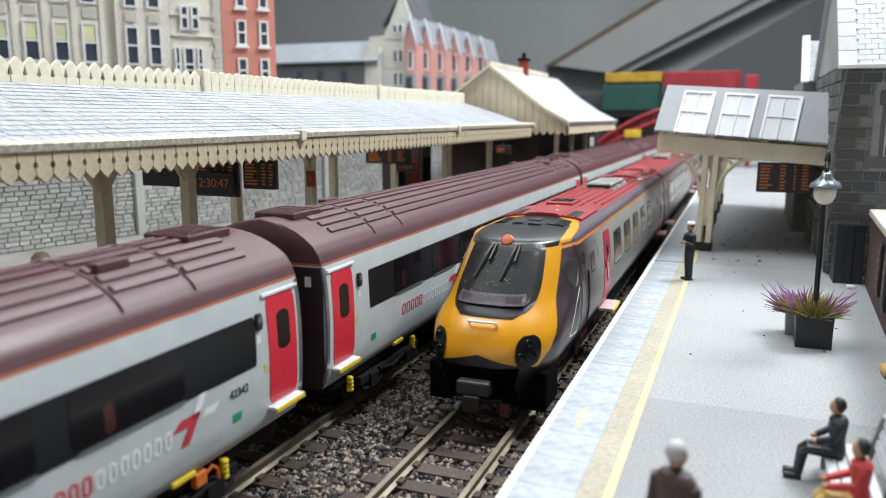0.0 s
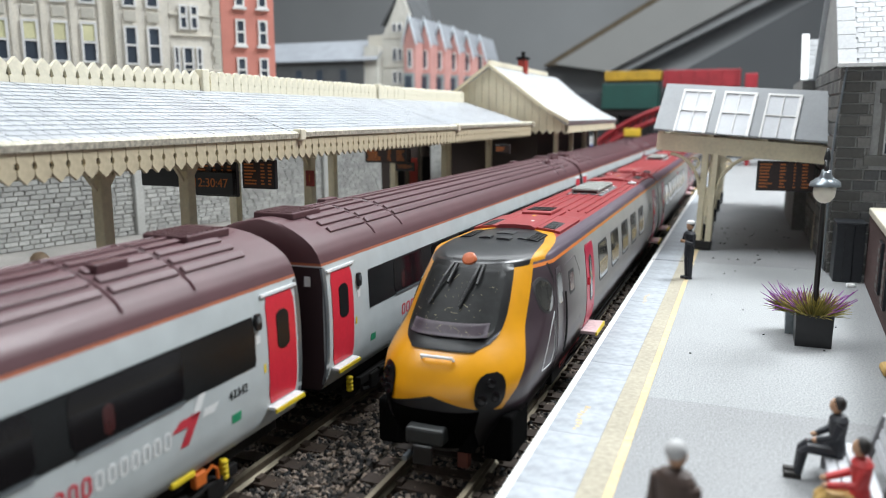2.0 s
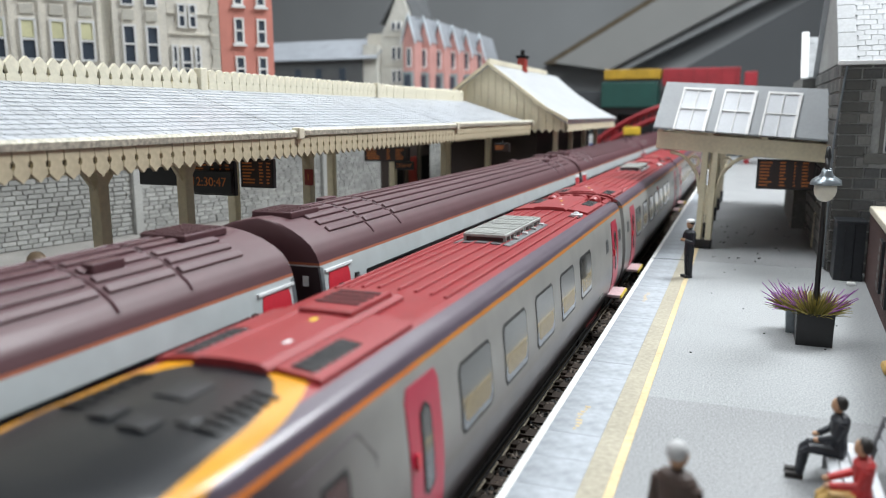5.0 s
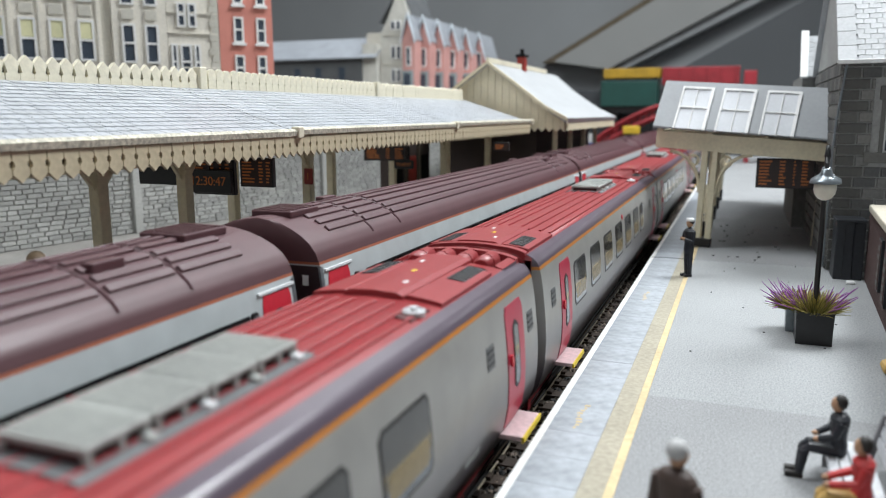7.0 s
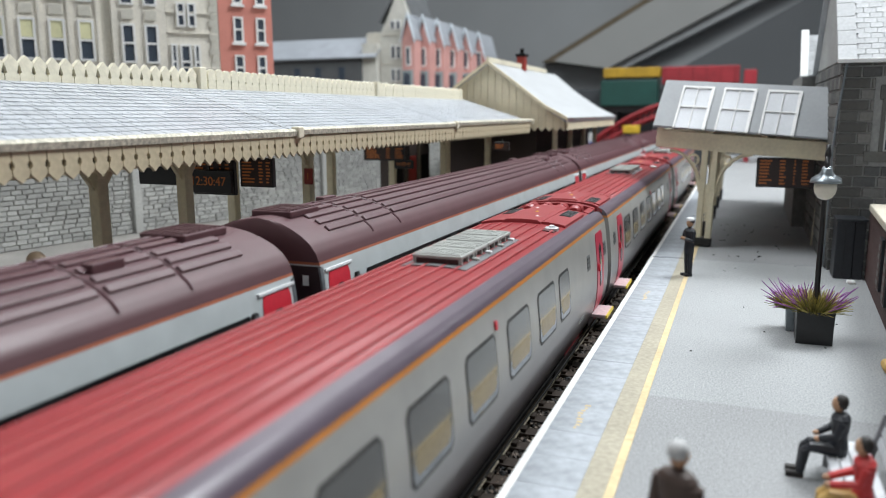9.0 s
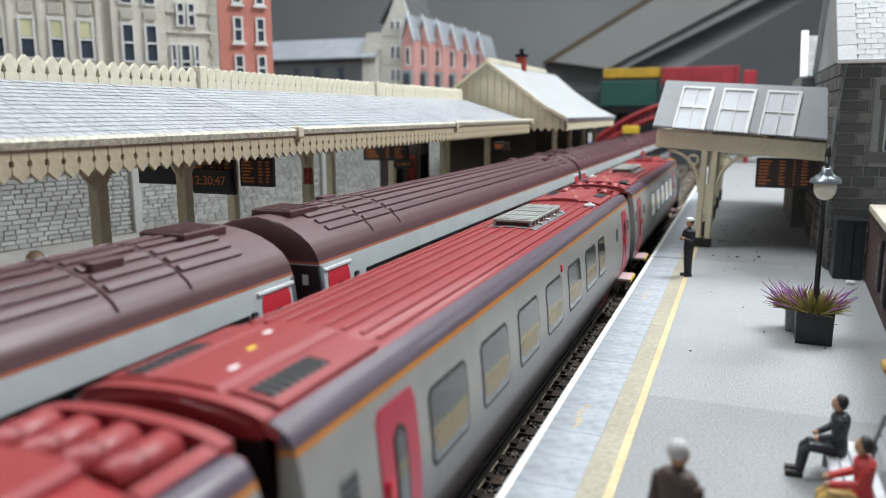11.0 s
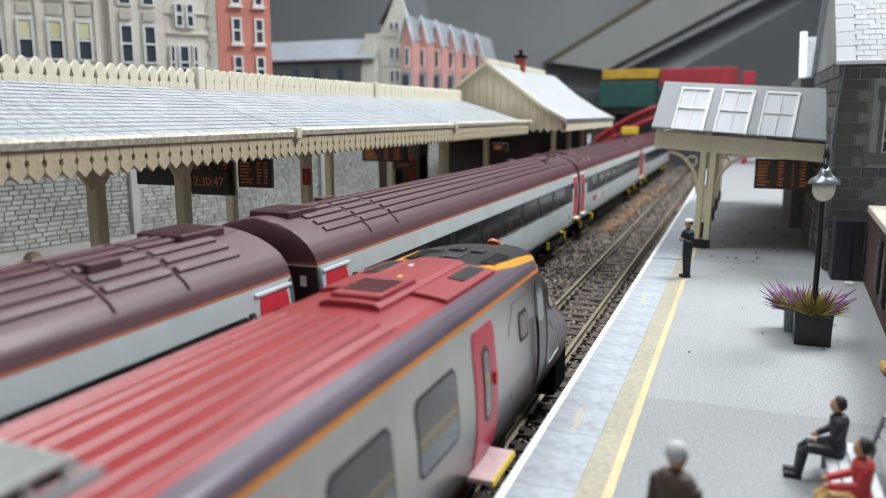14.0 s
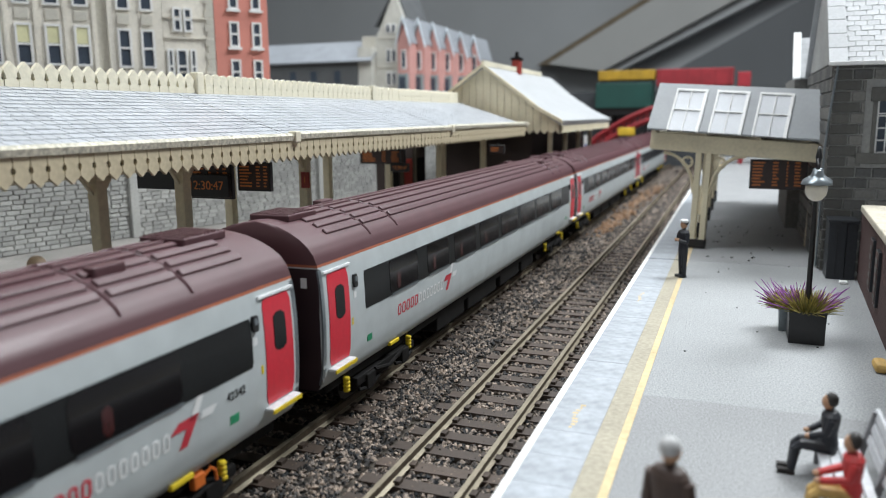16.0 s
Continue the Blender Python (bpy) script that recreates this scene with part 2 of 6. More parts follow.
WALL_MORTAR = mat("wall_joint", (0.315, 0.31, 0.295), 0.9, vary=0.2, stain=0.2, patch=20)
BRICK = mat("dark_red_brick", (0.085, 0.045, 0.042), 0.85, vary=0.2, objects=0.22, grain=900)
BRICK_JOINT = mat("brick_joint", (0.14, 0.11, 0.10), 0.9)
COPE_STONE = mat("buff_coping_stone", (0.46, 0.42, 0.34), 0.8, vary=0.18, stain=0.15, patch=120, bump=0.5)
BLACK = mat("black_plastic", (0.008, 0.008, 0.009), 0.38, vary=0.2, bump=0.1)
BLACK_DULL = mat("dull_black", (0.009, 0.008, 0.008), 0.8, vary=0.25)
BLACK_DULL.node_tree.nodes["Principled BSDF"].inputs["Specular IOR Level"].default_value = 0.12
DARKBOX = mat("dark_grey_paint", (0.020, 0.023, 0.028), 0.45, vary=0.2)
STEEL = mat("grey_metal_paint", (0.22, 0.25, 0.27), 0.3, 0.6, vary=0.1)
OPAL = mat("opal_globe", (0.72, 0.68, 0.58), 0.3, vary=0.05, stain=0.05, bump=0)
WHITE = mat("white_paint", (0.78, 0.78, 0.77), 0.5, vary=0.05, stain=0.05)
SCREEN = mat("dark_brown_screen", (0.030, 0.014, 0.011), 0.35, vary=0.2, bump=0)
AMBER = mat("amber_letters", (0.50, 0.15, 0.03), 0.5, vary=0.0, stain=0.0, bump=0, glow=0.06)
RED_SIGN = mat("red_sign", (0.28, 0.03, 0.02), 0.5)
FAC_STONE = mat("buff_ashlar", (0.74, 0.70, 0.62), 0.85, vary=0.1, stain=0.1, patch=40)
FAC_STONE_D = mat("grey_buff_ashlar", (0.58, 0.555, 0.49), 0.85, vary=0.1, stain=0.1, patch=40)
FAC_RED = mat("red_brick_card", (0.64, 0.25, 0.20), 0.85, vary=0.1, stain=0.08, grain=1500)
FAC_PINK = mat("pink_brick_card", (0.58, 0.31, 0.28), 0.85, vary=0.1, stain=0.08)
FAC_DARK = mat("grey_stone_card", (0.10, 0.105, 0.11), 0.85, vary=0.12)
FAC_GABLE = mat("gable_stone", (0.56, 0.55, 0.50), 0.85, vary=0.1)
FAR_SLATE = mat("far_grey_slate", (0.30, 0.32, 0.35), 0.5)
PANE = mat("dark_pane", (0.06, 0.075, 0.10), 0.12, vary=0.1, bump=0)
BLIND = mat("cream_blind", (0.70, 0.68, 0.42), 0.7, vary=0.05)
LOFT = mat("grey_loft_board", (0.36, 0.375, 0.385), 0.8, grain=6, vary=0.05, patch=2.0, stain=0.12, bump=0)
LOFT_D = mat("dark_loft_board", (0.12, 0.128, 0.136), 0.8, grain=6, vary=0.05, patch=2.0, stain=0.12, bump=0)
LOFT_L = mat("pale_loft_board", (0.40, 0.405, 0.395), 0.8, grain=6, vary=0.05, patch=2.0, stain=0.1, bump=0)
TIMBER = mat("bare_timber", (0.15, 0.12, 0.08), 0.8, grain=40, vary=0.2, patch=5)
# timber with shade put into its colour, for holes, gaps and recessed fronts
SHADE_TIMBER = mat("shade_dark_timber", (0.10, 0.085, 0.06), 0.9, vary=0.2)
CARPET = mat("loft_floor_board", (0.20, 0.17, 0.14), 0.9, grain=30, vary=0.2, patch=3)
PLASTER = mat("pale_loft_lining", (0.36, 0.37, 0.38), 0.9, grain=8, vary=0.04, patch=2, stain=0.06, bump=0)


# ---- the loft ----
def structure(name, bm, material, label, category):
    return tagged(part(name, bm, material), label, category, kind="structure")


structure("floor", box(B(), -1700, 1400, -1400, 2000, -920, -900), CARPET, "brown boarded loft floor below the layout", "floor")
structure("wall_west", box(B(), -1720, -1700, -1400, 2000, -900, 1500), PLASTER, "pale painted loft wall", "wall")
structure("wall_east", box(B(), 1400, 1420, -1400, 2000, -900, 1500), PLASTER, "pale painted loft wall", "wall")
structure("wall_south", box(B(), -1700, 1400, -1420, -1400, -900, 1500), PLASTER, "pale painted loft wall", "wall")
structure("wall_north", box(B(), -1700, 1400, 1740, 1760, -900, 1500), LOFT, "plain grey board wall behind the layout", "wall")
structure("ceiling", box(B(), -1700, 1400, -1400, 2000, 1500, 1520), PLASTER, "pale loft ceiling", "ceiling")


def slanted(name, pts, y0, y1, material, label):
    bm = B()
    extrude(bm, pts, "y", y0, y1)
    return structure(name, bm, material, label, "loft board")


slanted("trim", [(-404, 195), (-366, 195), (634, 760), (606, 768)], 1700, 1736, TIMBER, "bare timber batten edging a sloping board")
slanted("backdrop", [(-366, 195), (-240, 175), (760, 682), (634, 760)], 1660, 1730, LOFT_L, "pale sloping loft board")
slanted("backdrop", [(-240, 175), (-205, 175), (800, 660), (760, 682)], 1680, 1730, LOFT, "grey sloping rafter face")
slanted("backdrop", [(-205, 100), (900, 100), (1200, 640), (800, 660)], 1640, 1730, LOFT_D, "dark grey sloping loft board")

# ---- ground ----
structure("ground", box(B(), -1690, 1390, -260, 1735, -30, -4.2), BASE, "brown painted and gritted layout baseboard", "baseboard")


# ---- track ----
def track(name, cx, y0, y1, label):
    t = thing(name, label, "railway track", cx, 0, 0, kind="structure")
    for s in (-1, 1):
        bm = B()
        c = 8.75 * s
        extrude(bm, [(c - 0.62, 0), (c + 0.62, 0), (c + 0.6, -0.55), (c + 0.22, -0.7), (c + 0.22, -2.0), (c + 1.1, -2.45), (c + 1.1, -2.7), (c - 1.1, -2.7), (c - 1.1, -2.45), (c - 0.22, -2.0), (c - 0.22, -0.7), (c - 0.6, -0.55)], "y", y0, y1)
        for f in bm.faces:
            if f.normal.z < 0.8 and f.calc_center_median().z < -0.1:
                f.material_index = 1
        part("rail", bm, [RAIL, RAIL_SIDE], t, "worn dull brass-coloured rail")
    bm = B()
    box(bm, -16, 16, -2.1, 2.1, -4.4, -2.75)
    for s in (-1, 1):
        for d in (-1.6, 1.6):
            box(bm, 8.75 * s + d - 0.7, 8.75 * s + d + 0.7, -1.2, 1.2, -2.8, -1.9)
    first = None
    y = y0 + 3
    k = 0
    while y < y1:
        if first is None:
            first = part("sleeper", bm, SLEEPER, t)
            first.location = (0, y * MM, 0)
        else:
            share("sleeper", first, t, random.uniform(-0.4, 0.4), y + random.uniform(-0.3, 0.3), random.uniform(-0.2, 0.05), random.uniform(-0.8, 0.8))
        y += 9.2
    return t


TRACK_L = -47.5
track("track_1", 0, -120, 1250, "straight model track with dark brown sleepers in ballast")
track("track_2", TRACK_L, -120, 1250, "straight model track under the parked coaches")


def ballast():
    """Loose stones over the beds of both tracks, thinning with distance."""
    rng = random.Random(4)
    verts, faces = [], []
    shape = [(1, 0, 0), (-1, 0, 0), (0, 1, 0), (0, -1, 0), (0, 0, 1), (0, 0, -1)]
    tri = [(0, 2, 4), (2, 1, 4), (1, 3, 4), (3, 0, 4), (2, 0, 5), (1, 2, 5), (3, 1, 5), (0, 3, 5)]

    def stone(x, y, z, r):
        n = len(verts)
        a = rng.uniform(0, 6.28)
        c, s = math.cos(a), math.sin(a)
        tilt = rng.uniform(-0.6, 0.6)
        for px, py, pz in shape:
            px, py, pz = px * r * rng.uniform(0.6, 1.3), py * r * rng.uniform(0.6, 1.3), pz * r * rng.uniform(0.5, 1.0)
            px, pz = px * math.cos(tilt) - pz * math.sin(tilt), px * math.sin(tilt) + pz * math.cos(tilt)
            verts.append(((x + px * c - py * s) * MM, (y + px * s + py * c) * MM, (z + pz) * MM))
        faces.extend(tuple(n + i for i in t) for t in tri)

    for y0, y1, count, size in ((-75, 60, 17000, 0.72), (60, 200, 14000, 0.8), (200, 450, 12000, 1.05), (450, 1000, 9000, 1.6)):
        for _ in range(count):
            x, y = rng.uniform(-66, 20.5), rng.uniform(y0, y1)
            r = size * rng.uniform(0.55, 1.35)
            d = min(abs(x), abs(x - TRACK_L))
            z = -3.6 + (0.7 if 17 < d else 0.0) + rng.uniform(-0.2, 0.35)
            if d > 17 and -33 < x < -14:
                z += 0.7
            if abs(d - 8.75) < 1.6:
                z -= 0.8
            stone(x, y, z, r)
    me = bpy.data.meshes.new("ballast")
    me.from_pydata(verts, [], faces)
    me.materials.append(BALLAST)
    return tagged(new("ballast", me), "mixed grey, black and rust-brown stone ballast", "ballast", kind="stuff")


ballast()


# ---- the near platform ----
def platform_right():
    p = thing("platform", "grey gritted station platform with white edge and yellow line", "platform", kind="structure")
    part("body", box(B(), 22.4, 400, -255, 1250, -5, 11.0), PLATFORM_WALL, p, "dark platform face")
    part("edge", box(B(), 21.9, 23.5, -255, 1250, 10.4, 12.05, 0.25), WHITE_EDGE, p, "worn white painted edge")
    y, first = -255.0, None
    while y < 560:
        if first is None:
            first = part("paving_slab", box(B(), 0, 10.95, 0.02, 11.98, 10.9, 12.0, 0.02), COPING, p)
            first.location = (23.55 * MM, y * MM, 0)
        else:
            share("paving_slab", first, p, 23.55, y, random.uniform(-0.03, 0.03))
        y += 12.0
    part("paving", box(B(), 23.55, 34.5, 560, 1250, 10.9, 12.0), COPING, p)
    part("tactile_strip", box(B(), 34.55, 39.0, -255, 1250, 10.9, 12.0), TAN, p, "faded tan tactile strip")
    for a, b in ((-255, 9.5), (9.6, 69), (69.1, 128), (128.1, 250), (250.1, 1250)):
        part("yellow_line", box(B(), 39.05, 40.7, a, b, 10.9, 12.05), YELLOW_LINE, p, "yellow painted safety line")
    part("surface", box(B(), 40.75, 400, -255, 35.8, 10.9, 12.0), PLATFORM_B, p)
    part("surface", box(B(), 40.75, 400, 35.82, 212, 10.9, 12.01), PLATFORM, p)
    part("surface", box(B(), 40.75, 400, 212.2, 1250, 10.9, 12.0), PLATFORM_B, p)
    part("joint", box(B(), 22.5, 40.7, 212.0, 213.0, 11.4, 12.09), BLACK_DULL, p, "dark open joint between platform sheets")
    # worn lettering by the edge, too faint to read
    for y in (11, 128):
        for k in range(9):
            w = random.uniform(0.6, 1.4)
            part("faded_mark", box(B(), 28.6 - w / 2 + 0.4 * math.sin(k), 28.6 + w / 2 + 0.4 * math.sin(k), y + k * 1.6, y + k * 1.6 + 1.0, 11.9, 12.035), YELLOW_LINE, p)


platform_right()

# ---- the far platform, its retaining wall and canopy ----
PLAT2 = mat("far_platform_top", (0.20, 0.19, 0.175), 0.9, vary=0.2, grain=900, stain=0.2, patch=30)


def platform_left():
    p = thing("platform", "dull grey-brown platform behind the parked coaches", "platform", kind="structure")
    part("body", box(B(), -420, -70.5, -255, 1250, -5, 11.0), PLATFORM_WALL, p)
    part("edge", box(B(), -72, -70, -255, 1250, 10.5, 12.1, 0.2), WHITE_EDGE, p, "pale platform edge")
    part("surface", box(B(), -110, -72.1, -255, 1250, 10.9, 12.0), PLAT2, p)
    part("surface", box(B(), -420, -110.3, -255, 1250, 10.9, 12.05), PLAT2, p)


platform_left()


def left_wall():
    w = thing("wall_1", "pale coursed stone retaining wall behind the far platform", "wall", -258, 150, 12, -math.degrees(math.atan2(43, 196)), kind="structure")
    part("core", box(B(), -12, -0.5, -280, 420, 0, 86), WALL_MORTAR, w)
    verts, faces = [], []
    rng = random.Random(7)
    z, row = 0.2, 0
    while z < 62:
        h = 2.4
        y = -260.0 + (row % 2) * 3.2
        while y < 400:
            l = rng.uniform(5.0, 7.4)
            n = len(verts)
            d = rng.uniform(0.1, 0.45)
            for px, s in ((-0.6, 0.16), (d, 0.3)):
                for py, pz in ((y + s, z + s), (y + l - s, z + s), (y + l - s, z + h - s), (y + s, z + h - s)):
                    verts.append((px * MM, py * MM, pz * MM))
            faces.extend([(n + 4, n + 5, n + 6, n + 7)] + [(n + i, n + (i + 1) % 4, n + 4 + (i + 1) % 4, n + 4 + i) for i in range(4)])
            y += l
        z += h
        row += 1
    me = bpy.data.meshes.new("stonework")
    me.from_pydata(verts, [], faces)
    me.materials.append(WALL_STONE)
    s = new("stonework", me)
    s.parent = w
    s["kind"] = "stuff"
    part("pilaster", box(B(), -1, 2.2, 36, 41, 0, 62, 0.3), WALL_STONE, w, "shallow stone pier")
    part("pilaster", box(B(), -1, 2.2, 186, 191, 0, 62, 0.3), WALL_STONE, w, "shallow stone pier")


left_wall()


def canopy_left():
    c = thing("platform_canopy", "long slate-roofed station canopy with cream fretted boards on posts", "canopy")
    GX, GZ, RX, RZ = -72.0, 70.4, -118.0, 85.0
    n = math.hypot(RX - GX, RZ - GZ)
    ux, uz = (RX - GX) / n, (RZ - GZ) / n
    nx, nz = uz, -ux
    for i, (a, b) in enumerate(((-150, 69), (69.6, 210), (210.6, 351))):
        # deck under the slates, both slopes
        bm = B()
        extrude(bm, [(GX, GZ), (RX, RZ), (RX - 14, GZ + 9), (RX - 14, GZ + 7.5), (RX, RZ - 1.8), (GX, GZ - 1.5)], "y", a, b)
        part("roof_deck", bm, CREAM, c)
        verts, faces = [], []
        rng = random.Random(20 + i)
        rows = 15
        step = n / rows
        for r in range(rows):
            y = a + (r % 2) * -1.7
            while y < b:
                l = 3.4
                y0, y1 = max(a, y) + 0.13, min(b, y + l) - 0.13
                y += l
                if y1 - y0 < 0.3:
                    continue
                t0, t1 = r * step - 0.25, (r + 1) * step + 0.1
                lift = 0.36 + rng.uniform(-0.06, 0.06)
                k = len(verts)
                for yy in (y0, y1):
                    for t, h in ((t0, lift), (t1, 0.15), (t1, 0.0), (t0, 0.0)):
                        verts.append(((GX + ux * t + nx * h) * MM, yy * MM, (GZ + uz * t + nz * h) * MM))
                faces.extend([(k, k + 1, k + 5, k + 4), (k + 3, k, k + 4, k + 7), (k, k + 3, k + 2, k + 1), (k + 4, k + 5, k + 6, k + 7)])
        me = bpy.data.meshes.new("slate_covering")
        me.from_pydata(verts, [], faces)
        me.materials.append(SLATE)
        s = new("slate_covering", me)
        s.parent = c
        s["kind"] = "stuff"
        bm = B()
        z0 = 0.4 * i
        extrude(bm, [(GX + 1.3, GZ - 0.9 + z0), (GX + 1.6, GZ + 0.6 + z0), (GX + 0.6, GZ + 1.3 + z0), (GX - 0.9, GZ + 1.3 + z0), (GX - 1.0, GZ - 0.9 + z0)], "y", a, b)
        part("gutter", bm, GUTTER, c, "crackled cream gutter")
        part("fascia", box(B(), GX - 1.2, GX - 0.1, a, b, 65.6, 69.5), SHADE_TIMBER, c, "board behind the valance, coloured dark for the shadow there")
        part("gutter_joint", box(B(), GX - 0.8, GX + 2.1, b - 1.6, b + 1.6, GZ - 1.6, GZ + 2.0, 0.4), CREAM_PALE, c)
        for x in (-95, -122):
            part("beam", box(B(), x - 1.5, x + 1.5, a, b, 62.0, 66.0, 0.2), CREAM, c)
    # hanging boards with a hole at each joint and pointed feet
    w = 4.0
    bm = B()
    extrude(bm, [(0.12, 69.4), (0.12, 67.6), (0.55, 67.2), (0.55, 66.4), (0.12, 66.0), (0.12, 64.9), (0.5, 64.5), (w / 2, 63.2), (w - 0.5, 64.5), (w - 0.12, 64.9), (w - 0.12, 66.0), (w - 0.55, 66.4), (w - 0.55, 67.2), (w - 0.12, 67.6), (w - 0.12, 69.4)], "x", GX, GX + 0.8)
    first, y = None, -148.0
    while y < 348:
        if first is None:
            first = part("valance_board", bm, VALANCE, c)
            first.location = (0, y * MM, 0)
        else:
            share("valance_board", first, c, random.uniform(-0.06, 0.06), y, random.uniform(-0.08, 0.08))
        y += w
    # ridge boards
    p = 4.35
    for a, b, pts in ((-146, 80, [(0.08, 0), (0.08, 2.7), (0.72, 3.1), (0.38, 4.5), (0.08, 5.1), (0.08, 5.6), (p / 2, 7.6), (p - 0.08, 5.6), (p - 0.08, 5.1), (p - 0.38, 4.5), (p - 0.72, 3.1), (p - 0.08, 2.7), (p - 0.08, 0)]),
                      (86, 345, [(0.08, 0), (0.08, 2.6), (0.4, 3.2), (0.1, 3.8), (0.1, 5.6), (0.9, 6.9), (p / 2, 7.3), (p - 0.9, 6.9), (p - 0.1, 5.6), (p - 0.1, 3.8), (p - 0.4, 3.2), (p - 0.08, 2.6), (p - 0.08, 0)])):
        bm = B()
        extrude(bm, pts, "x", RX - 0.6, RX + 0.6)
        first, y = None, a
        while y < b:
            z = 84.0 + (0.5 if y > 82 else 0)
            if first is None:
                first = part("ridge_picket", bm, CREAM_PALE, c)
                first.location = (0, y * MM, z * MM)
            else:
                share("ridge_picket", first, c, random.uniform(-0.12, 0.12), y, z + random.uniform(-0.15, 0.15))
            y += p
        # dark backing paints the depth shade seen through the picket holes
        part("ridge_backing", box(B(), RX - 1.3, RX - 0.65, a, b, 83.5, 89.2 if a < 0 else 90.0), SHADE_TIMBER, c)
    for y in (82.5, 219):
        part("ridge_post", box(B(), RX - 1.6, RX + 1.6, y - 1.8, y + 1.8, 83.5, 92.2, 0.4), CREAM_PALE, c)
    # posts with caps and brackets
    for x, ys in ((-95, (11.5, 44, 113, 255, 333)), (-122, (103, 178, 246, 330))):
        for y in ys:
            post = part("post", box(B(), x - 1.75, x + 1.75, y - 1.75, y + 1.75, 12.0, 62.4, 0.4), CREAM, c)
            part("capital", box(B(), x - 2.1, x + 2.1, y - 2.1, y + 2.1, 60.4, 62.0, 0.3), CREAM, post)
            bm = B()
            for s in (-1, 1):
                extrude(bm, [(y + s * 1.6, 57.0), (y + s * 1.6, 58.2), (y + s * 4.2, 62), (y + s * 5.4, 62)], "x", x - 0.5, x + 0.5)
            part("bracket", bm, CREAM, post)
    return c


canopy_left()


def hanging_board(x, y, z, w, h, rows, cols, label, back=False):
    t = thing("departure_board", label, "information board", x, y, z, group="departure boards")
    part("case", box(B(), -w / 2, w / 2, 0, 1.6, -h / 2, h / 2, 0.2), BLACK, t)
    part("screen", box(B(), -w / 2 + 0.5, w / 2 - 0.5, -0.12, 0.1, -h / 2 + 0.5, h / 2 - 0.5), BLACK if back else SCREEN, t)
    if not back:
        rng = random.Random(int(x * 7 + y))
        bm = B()
        dz = (h - 2) / rows
        for r in range(rows):
            zz = h / 2 - 1.2 - r * dz
            for a, b in cols:
                l = (b - a) * w * rng.uniform(0.55, 1.0)
                box(bm, -w / 2 + a * w, -w / 2 + a * w + l, -0.2, -0.1, zz - dz * 0.45, zz)
        part("lettering", bm, AMBER, t, "rows of small amber lettering")
    part("hanger", box(B(), -0.4, 0.4, 0.4, 1.2, h / 2, 63 - z if z < 60 else h / 2 + 3), BLACK, t)
    return t


hanging_board(-119, 60, 57, 16, 6.5, 0, (), "plain black back of a hanging departure board", True)
hanging_board(-98, 61, 56.6, 16, 11, 8, ((0.06, 0.34), (0.42, 0.55), (0.66, 0.72), (0.8, 0.94)), "brown departure board with rows of amber lettering")
hanging_board(-81, 60, 58.6, 12, 9.0, 7, ((0.08, 0.45), (0.58, 0.72), (0.8, 0.92)), "brown departure board with rows of amber lettering")
hanging_board(-122, 238, 55, 27, 8.0, 5, ((0.06, 0.4), (0.5, 0.6), (0.7, 0.9)), "far departure board with dim amber lettering")
hanging_board(-57, 238, 59.5, 8, 4.4, 3, ((0.1, 0.8),), "small amber platform display")


def words(name, text, size, material, parent, m, depth=0.05, label=""):
    cu = bpy.data.curves.new(name, "FONT")
    cu.body, cu.size, cu.extrude, cu.align_x, cu.align_y = text, size * MM, depth * MM, "CENTER", "CENTER"
    cu.materials.append(material)
    ob = new(name, cu)
    ob.parent = parent
    ob.matrix_local = m
    if label:
        ob["label"] = label
    return ob


def clock(x, y, z, w):
    t = thing("digital_clock", "black digital platform clock with amber figures", "clock", x, y, z, group="platform clocks")
    part("case", box(B(), -w / 2, w / 2, 0, 1.4, -w * 0.21, w * 0.21, 0.2), BLACK, t)
    part("hanger", box(B(), -0.4, 0.4, 0.2, 1.0, w * 0.2, 64 - z), BLACK, t)
    words("figures", "12:30:47", w * 0.23, AMBER, t, pose(0, -0.1 * MM, 0, 90))


clock(-97.3, 57.5, 55.6, 17)
clock(-110, 234, 49.5, 11)


def small_sign(x, y, z):
    t = thing("platform_sign", "small red platform number sign with pale figure", "sign", x, y, z)
    part("plate", box(B(), -1.7, 1.7, -0.5, 0.5, -3, 3, 0.2), RED_SIGN, t)
    words("figure", "1", 3.6, AMBER, t, pose(0, -0.6 * MM, 0, 90))


small_sign(-93.2, 110.3, 53.2)


# near-black brown that paints the shaded interior beneath the roofs
DARK_FRONT = mat("shade_dark_station_front", (0.045, 0.032, 0.028), 0.8)


